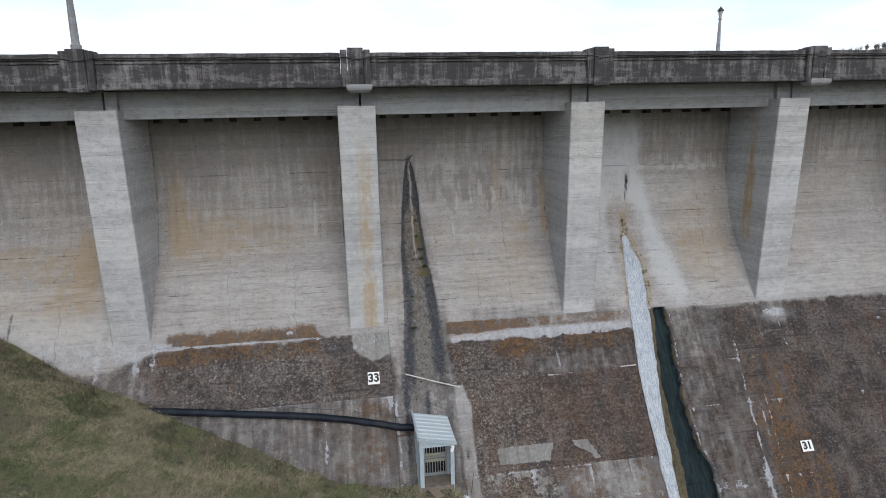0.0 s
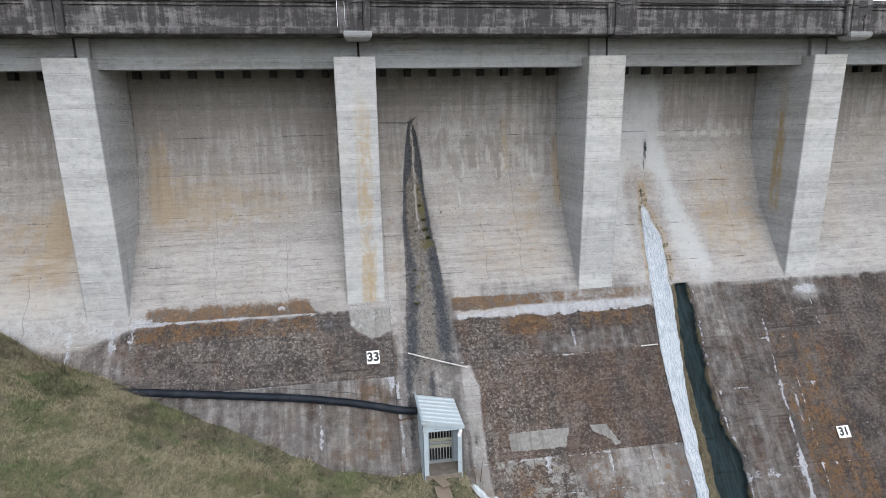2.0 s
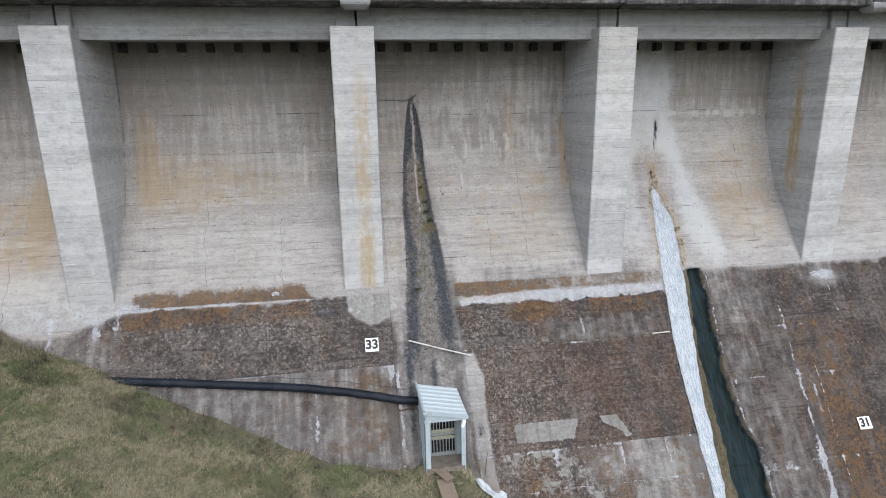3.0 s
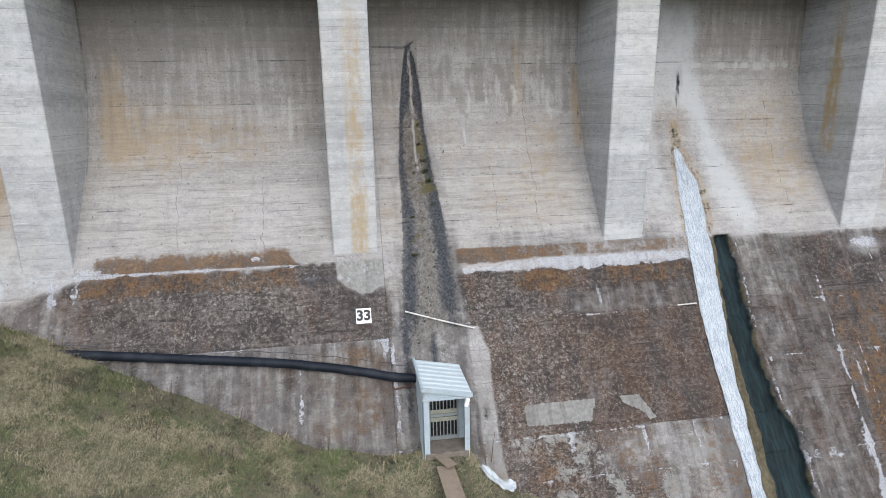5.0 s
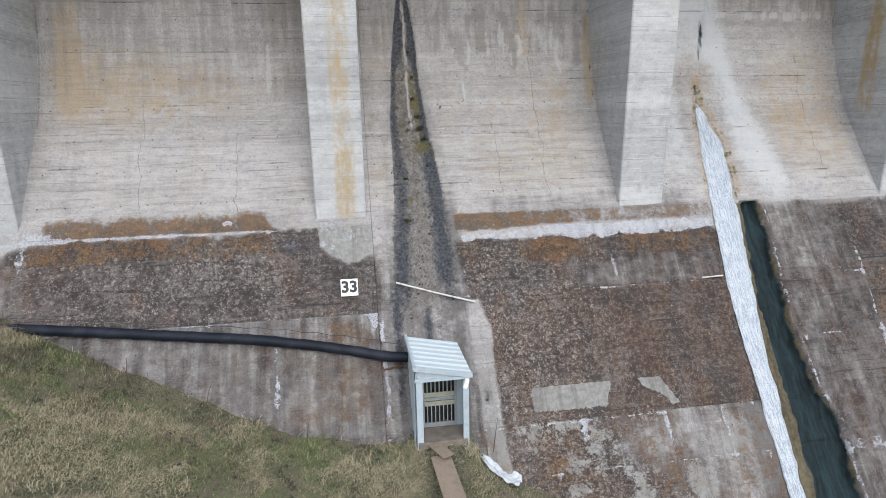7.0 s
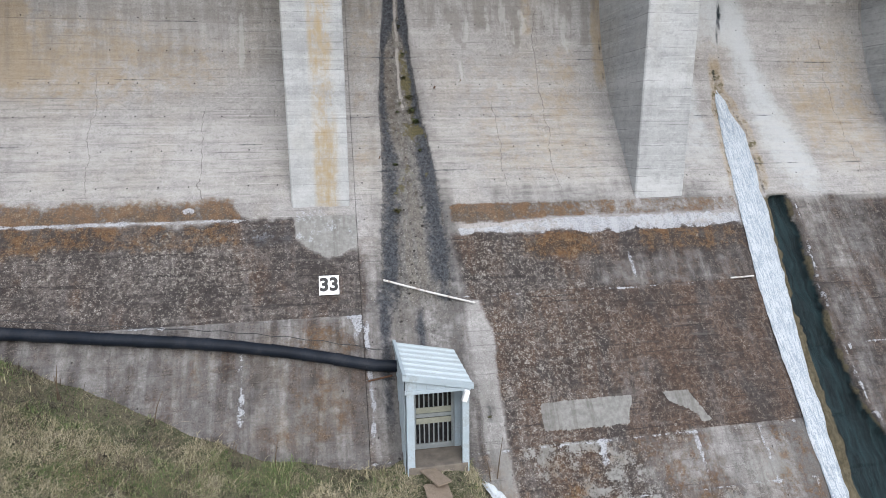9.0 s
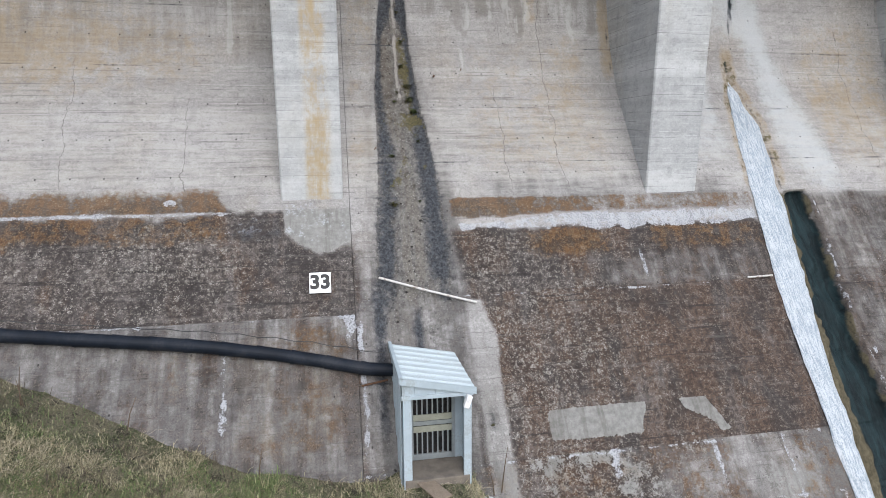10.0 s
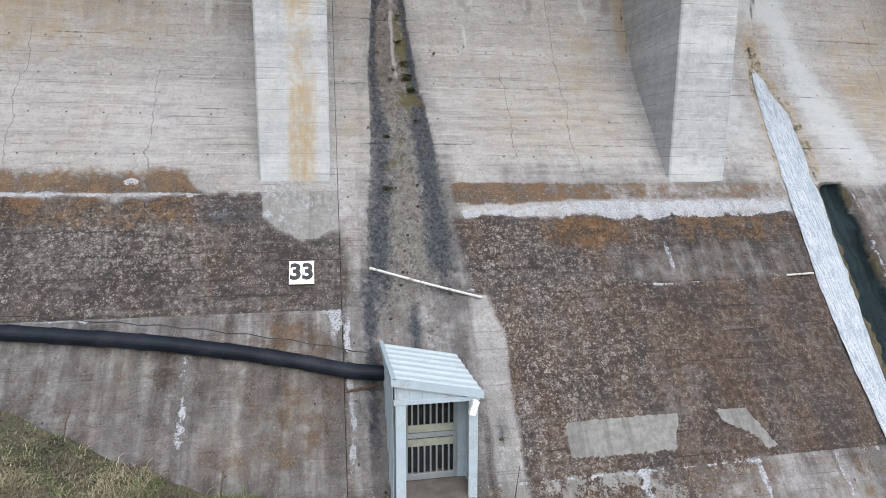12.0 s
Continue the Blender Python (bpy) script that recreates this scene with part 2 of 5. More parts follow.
    tiny = s.mul(s.step(ros3, 0.32, 0.24), s.mul(s.step(n2, 0.4, 0.8), s.step(s.add(s.noise(1.7, 4, shift=(8, 8, 1)), thick), 0.4, 0.6)))
    film = s.mix(s.mul(small, 0.75), film, s.mix(n2, (0.15, 0.128, 0.105), (0.30, 0.28, 0.255)))
    film = s.mix(s.mul(rings, 0.8), film, s.mix(n2, (0.15, 0.13, 0.105), (0.40, 0.38, 0.35)))
    film = s.mix(s.mul(tiny, 0.85), film, (0.40, 0.375, 0.345))
    df = grown(dark, 0.75, 0.4, s.add(s.mul(nn, 0.74), s.mul(down, 0.26)))
    c = s.mix(s.mul(df, 0.96), c, film)
    slab = s.mix(n2, (0.20, 0.197, 0.185), (0.29, 0.285, 0.27))
    c = s.mix(s.mul(grown(patch, 0.5, 0.05, s.add(s.mul(n2, 0.5), s.mul(n3, 0.5))), 0.92), c, s.mix(s.mul(s.step(down, 0.6, 0.95), 0.4), slab, (0.11, 0.10, 0.09)))
    rustc = s.mix(s.step(nn, 0.3, 0.7), (0.048, 0.030, 0.019), (0.135, 0.072, 0.032))
    rustc = s.mix(s.mul(s.step(s.noise(1.0, 5, (7, 7, 1.2), (5, 5, 1), 0.7), 0.5, 0.62), 0.6), rustc, (0.075, 0.058, 0.042))
    rustc = s.mix(s.mul(s.step(n3, 0.6, 0.95), 0.5), rustc, (0.27, 0.215, 0.14))
    rustc = s.mix(s.mul(rings, 0.55), rustc, (0.33, 0.28, 0.20))
    c = s.mix(s.mul(grown(rust, 1.1, 0.4), 0.88), c, rustc)
    c = s.mix(s.mul(grown(white, 1.2, 0.14), 0.85), c, s.mix(s.step(s.add(n3, s.mul(down, 0.5)), 0.2, 1.0), (0.22, 0.228, 0.245), (0.44, 0.45, 0.475)))
    c = s.mix(s.mul(grown(drip, 1.0, 0.22, s.add(s.mul(down, 0.6), s.mul(n2, 0.4))), 0.42), c, (0.50, 0.49, 0.475))
    g = s.step(s.noise(15, 6, rough=0.8, shift=(2, 77, 1)), 0.38, 0.62)
    worn = s.mix(s.step(s.noise(6, 6, rough=0.8, shift=(8, 7, 1)), 0.36, 0.64), (0.045, 0.042, 0.040), (0.19, 0.178, 0.165))
    worn = s.mix(s.mul(g, 0.4), worn, (0.24, 0.228, 0.212))
    worn = s.mix(s.mul(s.step(down, 0.35, 0.8), 0.4), worn, s.mix(g, (0.075, 0.060, 0.046), (0.19, 0.165, 0.135)))
    worn = s.mix(s.mul(s.mul(n2, 0.5), s.step(s.z, 5.6 * U, 7.0 * U)), worn, (0.085, 0.068, 0.05))
    worn = s.mix(s.mul(s.step(s.cells(21, warp=0.03), 0.22, 0.14), 0.8), worn, (0.40, 0.39, 0.37))
    worn = s.mix(s.mul(s.step(s.cells(7, warp=0.05), 0.26, 0.18), s.step(n1, 0.55, 0.75)), worn, (0.02, 0.018, 0.016))
    c = s.mix(grown(strip, 0.6, 0.2), c, worn)
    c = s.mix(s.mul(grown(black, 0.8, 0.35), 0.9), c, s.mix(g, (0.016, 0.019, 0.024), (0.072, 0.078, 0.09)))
    c = s.mix(s.mul(grown(core, 1.0, 0.25), 0.75), c, (0.36, 0.335, 0.31))
    c = s.mix(s.mul(grown(moss, 1.0, 0.2), 0.85), c, s.mix(n3, (0.04, 0.035, 0.016), (0.14, 0.12, 0.05)))
    c = s.mix(grown(olive, 0.5, 0.2), c, s.mix(s.add(s.mul(n2, 0.5), s.mul(down, 0.5)), (0.040, 0.034, 0.021), (0.16, 0.137, 0.09)))
    c = s.mix(grown(jade, 0.5, 0.2), c, s.mix(s.step(s.noise(1.0, 5, (9, 9, 0.9), (3, 3, 3), 0.7), 0.35, 0.68), (0.003, 0.008, 0.010), (0.015, 0.034, 0.038)))
    h = s.add(s.add(h, s.mul(pin, -2.0)), s.add(s.mul(rings, 0.35), s.add(s.mul(n2, 0.5), s.mul(n3, 0.5))))
    rough = s.step(s.add(jade, s.mul(black, 0.3)), 0.2, 0.9, 0.92, 0.6)
    return s.done(c, h, 0.7, 0.02, rough)


def mat_pier(name, light, mid, warm):
    s = Shade(name, 0.9)
    c, h = concrete_base(s, light, mid, warm, 1.15, 0.45)
    lift = s.hashed(s.add(s.mul(s.z, 1 / 1.15), s.mul(s.each(), 37)))
    c = s.mix(s.step(lift, 0.3, 1.0, 0.0, 0.26), c, tuple(v * 0.72 for v in mid))
    c = s.mix(s.step(lift, 0.5, 0.0, 0.0, 0.3), c, tuple(v * 1.15 for v in light))
    # rusty leak marks that run down one pier's face and another's side
    n = s.add(s.mul(s.noise(1.0, 5, (3.2, 3.2, 0.35), rough=0.65), 0.7), s.mul(s.noise(1.6, 4), 0.3))
    for x0, x1, y0, y1, z0, z1, k in ((-0.15, 0.45, -0.6, 0.4, 4.6, 12.2, 0.85), (14.2, 14.8, 0.55, 1.25, 6.9, 12.6, 1.0)):
        f = s.mul(s.mul(s.step(s.x, x0 * U, (x0 + 0.12) * U), s.step(s.x, x1 * U, (x1 - 0.16) * U)), s.mul(s.step(s.y, y0 * U, (y0 + 0.2) * U), s.step(s.y, (y1 + 0.05) * U, (y1 - 0.2) * U)))
        f = s.mul(f, s.mul(s.step(s.z, z0 * U, (z0 + 0.4) * U), s.step(s.z, z1 * U, (z1 - 2.5) * U)))
        c = s.mix(s.mul(s.mul(f, s.step(s.add(n, s.mul(s.add(s.noise(7, 5, rough=0.7), -0.5), 0.4)), 0.36, 0.66)), k), c, (0.36, 0.265, 0.135))
    return s.done(c, h, 0.5, 0.02)


def mat_parapet():
    s = Shade("stained_parapet_concrete", 0.93)
    c, h = concrete_base(s, (0.18, 0.173, 0.173), (0.105, 0.10, 0.102), (0.118, 0.105, 0.102), 0.5)
    run = s.noise(1.0, 6, (4.5, 4.5, 0.3), (3, 3, 3), 0.7)
    algae = s.step(s.noise(1.0, 5, (0.8, 0.8, 2.5), (23, 3, 3), 0.65), 0.36, 0.6)
    c = s.mix(s.mul(s.step(s.add(run, s.mul(algae, 0.2)), 0.45, 0.68), 0.88), c, (0.028, 0.026, 0.027))
    c = s.mix(s.mul(s.step(s.noise(1.0, 5, (6, 6, 0.6), (33, 3, 3), 0.7), 0.58, 0.74), 0.5), c, (0.33, 0.315, 0.30))
    c = s.mix(s.mul(s.step(s.noise(9, 5, rough=0.75), 0.6, 0.72), 0.5), c, (0.27, 0.26, 0.245))
    return s.done(c, h, 0.6, 0.02)


def plain(name, colour, rough=0.6, metal=0.0, scale=6.0, vary=0.25, dirt=(0.12, 0.10, 0.08), amount=0.25, gloss=0.5):
    """Paint, metal, plastic or wood with two scales of wear."""
    s = Shade(name, rough, metal)
    s.b.inputs["Specular IOR Level"].default_value = gloss
    n1, n2 = s.noise(scale, 5), s.noise(scale * 9, 4)
    c = s.mix(s.step(n1, 0.3, 0.7), tuple(v * (1 - vary) for v in colour), tuple(min(1, v * (1 + vary * 0.6)) for v in colour))
    c = s.mix(s.mul(s.step(s.add(n1, s.mul(n2, 0.5)), 0.72, 0.95), amount), c, dirt)
    return s.done(c, n2, 0.15, 0.004, s.step(n2, 0.2, 0.8, rough * 0.85, min(1, rough * 1.15)))


def mat_soil():
    s = Shade("turf_and_thatch", 0.97)
    n1, n2, n3 = s.noise(0.6, 6, rough=0.65), s.noise(3.5, 6, rough=0.72), s.noise(34, 5, rough=0.78)
    fibre = s.noise(1.0, 4, (30, 12, 12), rough=0.7)
    c = s.mix(s.step(n1, 0.45, 0.55), (0.165, 0.145, 0.092), (0.085, 0.10, 0.042))
    c = s.mix(s.mul(s.step(n2, 0.47, 0.62), 0.8), c, (0.18, 0.15, 0.10))
    c = s.mix(s.mul(s.step(n2, 0.47, 0.36), 0.9), c, (0.035, 0.028, 0.020))
    c = s.mix(s.step(n3, 0.5, 0.62, 0.0, 0.8), c, (0.26, 0.23, 0.16))
    c = s.mix(s.step(n3, 0.47, 0.34, 0.0, 0.85), c, (0.018, 0.018, 0.009))
    c = s.mix(s.step(fibre, 0.56, 0.66, 0.0, 0.7), c, (0.32, 0.28, 0.19))
    return s.done(c, s.add(n2, s.add(n3, fibre)), 1.0, 0.08)


def mat_blades(name, dry, green, split):
    """Grass blades: dry and green by patches and by blade, with pale tips of dead ones between."""
    s = Shade(name, 0.8)
    r = s.island()
    patch = s.add(s.mul(s.step(s.noise(0.55, 4), 0.38, 0.62), 0.6), s.mul(s.step(s.noise(2.6, 4, shift=(9, 1, 4)), 0.36, 0.64), 0.4))
    c = s.mix(s.step(s.add(s.mul(r, 0.38), s.mul(patch, 1.1)), split - 0.16, split + 0.16), green, dry)
    k = s.math("FRACT", s.mul(r, 17.3))
    c = s.mix(s.step(k, 0.7, 1.0, 0.0, 0.6), c, tuple(min(0.7, v * 1.5) for v in dry))
    c = s.mix(s.step(k, 0.35, 0.0, 0.0, 0.75), c, tuple(v * 0.45 for v in green))
    return s.done(c)


def mat_water():
    s = Shade("foaming_white_water", 0.4, sloping=True)
    run = s.noise(1.0, 6, (34, 34, 3.2), (1, 2, 3), 0.75)
    fine = s.noise(30, 5, rough=0.75)
    wave = s.noise(1.0, 3, (3, 3, 5), (8, 2, 3))
    v = s.add(s.mul(run, 0.52), s.add(s.mul(fine, 0.40), s.mul(wave, 0.08)))
    c = s.mix(s.step(v, 0.42, 0.58), (0.20, 0.245, 0.29), (0.49, 0.52, 0.55))
    return s.done(c, v, 0.45, 0.03)


def mat_pool():
    s = Shade("reservoir_water", 0.08)
    return s.done(s.mix(s.noise(0.2, 3), (0.02, 0.035, 0.035), (0.03, 0.05, 0.05)), s.noise(1.5, 4), 0.2, 0.05)


def mat_woods():
    s = Shade("bare_winter_woods", 1.0)
    n = s.noise(0.25, 6, rough=0.75)
    return s.done(s.mix(s.step(n, 0.35, 0.65), (0.075, 0.07, 0.065), (0.15, 0.14, 0.125)))


FACE = mat_face()
PIER = mat_pier("pale_pier_concrete", (0.45, 0.455, 0.455), (0.36, 0.364, 0.366), (0.405, 0.38, 0.33))
GIRDER = mat_pier("grey_girder_concrete", (0.29, 0.305, 0.315), (0.215, 0.22, 0.225), (0.235, 0.225, 0.21))
PARAPET = mat_parapet()
ASPHALT = plain("asphalt", (0.05, 0.05, 0.052), 0.95, 0, 3)
SOIL = mat_soil()
GRASS = mat_blades("mixed_grass_blades", (0.36, 0.315, 0.20), (0.13, 0.175, 0.06), 0.74)
STRAW = mat_blades("dry_straw_blades", (0.47, 0.41, 0.29), (0.28, 0.22, 0.13), 0.6)
BRUSH = mat_blades("dead_brush_stems", (0.10, 0.075, 0.052), (0.045, 0.035, 0.026), 0.6)
WATER, POOL, WOODS = mat_water(), mat_pool(), mat_woods()
SHEET = plain("grey_painted_sheet_metal", (0.39, 0.46, 0.505), 0.45, 0.0, 3.0, 0.12, (0.16, 0.14, 0.11), 0.35)
ROOFING = plain("pale_ribbed_roof_sheet", (0.50, 0.57, 0.60), 0.42, 0.0, 3.0, 0.1, (0.2, 0.19, 0.17), 0.3)
STEEL = plain("galvanised_steel", (0.36, 0.40, 0.42), 0.4, 0.55, 5.0, 0.15)
DARK = plain("opening_shade_black", (0.012, 0.013, 0.015), 0.9)
GATEPLATE = plain("weathered_gate_plate", (0.34, 0.35, 0.29), 0.55, 0.2, 6.0, 0.2)
RUBBER = plain("black_corrugated_plastic", (0.007, 0.011, 0.019), 0.55, 0.0, 2.0, 0.3, (0.04, 0.04, 0.042), 0.3, 0.22)
BOARD = plain("weathered_plywood", (0.25, 0.195, 0.145), 0.85, 0.0, 5.0, 0.25, (0.10, 0.08, 0.06), 0.5)
WHITE = plain("white_sign_enamel", (0.80, 0.80, 0.80), 0.5, 0, 8, 0.05)
BLACK = plain("black_sign_enamel", (0.012, 0.012, 0.013), 0.5, 0, 8, 0.05)
PLASTIC = plain("translucent_white_sheeting", (0.46, 0.50, 0.53), 0.3, 0, 7, 0.35)
IRON = plain("dark_cast_iron", (0.03, 0.03, 0.032), 0.5, 0.3, 8)
LANTERN = plain("frosted_lantern_glass", (0.45, 0.45, 0.42), 0.2, 0, 8)
RUSTY = plain("rusted_steel", (0.11, 0.055, 0.03), 0.9, 0.1, 12, 0.4)
SILL = plain("worn_brown_concrete", (0.17, 0.145, 0.12), 0.9, 0, 4, 0.3)
RODPAINT = plain("worn_white_painted_pipe", (0.62, 0.61, 0.58), 0.5, 0.1, 9, 0.25, (0.13, 0.07, 0.04), 0.8)
TWIG = plain("dead_stem", (0.10, 0.07, 0.045), 0.9, 0, 12, 0.3)
MOSS = mat_blades("moss_and_weeds", (0.11, 0.10, 0.045), (0.055, 0.075, 0.022), 0.8)


# ---- mesh helpers (all in plan units) ----
def box(bm, x0, x1, y0, y1, z0, z1, bevel=0.0):
    v = [bm.verts.new((x, y, z)) for x in (x0, x1) for y in (y0, y1) for z in (z0, z1)]
    fs = [bm.faces.new([v[i] for i in q]) for q in ((0, 1, 3, 2), (4, 6, 7, 5), (0, 4, 5, 1), (2, 3, 7, 6), (0, 2, 6, 4), (1, 5, 7, 3))]
    if bevel:
        bmesh.ops.bevel(bm, geom=list({e for f in fs for e in f.edges}), offset=bevel, segments=2, affect="EDGES", profile=0.6)
    return bm


def loft(bm, rings, close=True, caps=True):
    """Skin a list of rings of points."""
    rows = [[bm.verts.new(p) for p in r] for r in rings]
    n = len(rows[0])
    for a, b in zip(rows, rows[1:]):
        for i in range(n if close else n - 1):
            bm.faces.new((a[i], a[(i + 1) % n], b[(i + 1) % n], b[i]))
    if caps and close:
        bm.faces.new(rows[0][::-1])
        bm.faces.new(rows[-1])
    return bm


def tube(bm, points, radii, n=12):
    """A round bar along points."""
    pts = [Vector(p) for p in points]
    rings = []
    for i, p in enumerate(pts):
        d = (pts[min(i + 1, len(pts) - 1)] - pts[max(i - 1, 0)]).normalized()
        a = d.orthogonal().normalized() if abs(d.z) > 0.9 else d.cross(Vector((0, 0, 1))).normalized()
        b = d.cross(a)
        r = radii[i] if isinstance(radii, (list, tuple)) else radii
        rings.append([p + (a * math.cos(k * math.tau / n) + b * math.sin(k * math.tau / n)) * r for k in range(n)])
    return loft(bm, rings)


def part(name, bm, material, parent=None, label="", smooth=False):
    """Link a bmesh, drawn in plan units, as one mesh object."""
    for v in bm.verts:
        v.co *= U
    bmesh.ops.recalc_face_normals(bm, faces=bm.faces)
    me = bpy.data.meshes.new(name)
    bm.to_mesh(me)
    bm.free()
    me.materials.append(material)
    if smooth:
        me.polygons.foreach_set("use_smooth", [True] * len(me.polygons))
    ob = new(name, me)
    if parent:
        ob.parent = parent
    if label:
        ob["label"] = label
    return ob


def sheet(name, verts, faces, material, smooth=True):
    """Link arrays, drawn in plan units, as one mesh object."""
    me = bpy.data.meshes.new(name)
    me.from_pydata((np.asarray(verts) * U).tolist(), [], faces if isinstance(faces, list) else faces.tolist())
    me.materials.append(material)
    if smooth:
        me.polygons.foreach_set("use_smooth", [True] * len(me.polygons))
    me.update()
    return new(name, me)


def thing(name, label, category, group=""):
    return tagged(new(name), label, category, group)


# ---- the dam's downstream face ----
SLOPE, Z_FOOT, Y_WALL, TANGENT = 0.7, 4.93, 2.4, 2.2
Z_BREAK = Z_FOOT + Y_WALL / SLOPE
LEAN_ANGLE = math.atan(SLOPE)
ARC = TANGENT / math.tan(LEAN_ANGLE / 2)


def face_y(z):
    """Depth of the face at height z: a 0.7 to 1 slope that sweeps up into an upright wall."""
    z = np.asarray(z, float)
    top, low = Z_BREAK + TANGENT, Z_BREAK - TANGENT * math.cos(LEAN_ANGLE)
    d = np.clip(top - z, 0, ARC * 0.99)
    return np.where(z >= top, Y_WALL, np.where(z <= low, (z - Z_FOOT) * SLOPE, Y_WALL - (ARC - np.sqrt(ARC * ARC - d * d))))


def fy(z):
    return float(face_y(z))


def ramp(v, a, b):
    t = np.clip((v - a) / (b - a), 0, 1)
    return t * t * (3 - 2 * t)


def span(v, a, b, soft):
    return ramp(v, a - soft, a + soft) * (1 - ramp(v, b - soft, b + soft))


_rng = np.random.RandomState(5)
_lat = _rng.rand(64, 64)


def field(u, v):
    """Smooth value noise, 0 to 1."""
    i, j = np.floor(u).astype(int), np.floor(v).astype(int)
    a, b = u - i, v - j
    a, b = a * a * (3 - 2 * a), b * b * (3 - 2 * b)
    g = lambda p, q: _lat[p % 64, q % 64]
    return (g(i, j) * (1 - a) + g(i + 1, j) * a) * (1 - b) + (g(i, j + 1) * (1 - a) + g(i + 1, j + 1) * a) * b


def rough_field(u, v):
    return 0.55 * field(u, v) + 0.28 * field(u * 2.1 + 7, v * 2.1 + 3) + 0.17 * field(u * 4.3 + 1, v * 4.3 + 9)


def strip_edges(z):
    """Edges of the worn, leaking strip beside the second pier."""
    left = np.interp(z, [-6, 3.3, 4.2, 5.13, 5.64, 7.14, 8.2, 9.47, 10.3, 10.45], [1.0, 1.11, 1.18, 1.28, 1.32, 1.37, 1.46, 1.61, 1.72, 1.80])
    right = np.interp(z, [-6, 3.1, 4.17, 5.13, 5.65, 6.76, 7.66, 8.17, 9.46, 10.3, 10.45], [2.3, 2.58, 2.58, 2.53, 2.48, 2.33, 2.23, 2.18, 2.10, 1.94, 1.82])
    return left, right


def jet_edges(z):
    left = np.interp(z, [-8, -0.65, 0.4, 1.9, 3.2, 4.75, 5.6, 6.43, 7.15, 7.4], [9.3, 9.36, 9.36, 9.33, 9.38, 9.58, 9.65, 9.77, 9.88, 9.97])
    right = np.interp(z, [-8, -0.65, 0.62, 2.0, 3.16, 4.72, 5.54, 6.41, 7.15, 7.4], [9.7, 9.75, 9.82, 9.90, 10.04, 10.27, 10.37, 10.40, 10.18, 10.0])
    return left, right


def slot_edges(z):
    left = np.interp(z, [-8, -0.65, 0.36, 1.7, 2.85, 3.76, 4.87, 5.0], [9.6, 9.7, 9.81, 10.0, 10.13, 10.25, 10.39, 10.40])
    right = np.interp(z, [-8, -0.65, 0.25, 0.95, 2.22, 3.11, 4.04, 4.85, 5.0], [11.0, 11.05, 11.12, 10.79, 10.74, 10.81, 10.89, 10.90, 10.90])
    return left, right


LIFTS_LEFT = [10.08, 8.9, 7.6, 6.2, 4.74, 2.97, 1.92, 0.6, -1.0, -2.6]
LIFTS_RIGHT = [9.95, 8.15, 6.76, 5.6, 4.93, 3.19, 1.92, 0.73, -0.12, -1.6]
LIFTS_FAR = [9.8, 8.6, 7.4, 6.0, 4.75, 4.1, 3.0, 1.92, 0.75, -0.5]


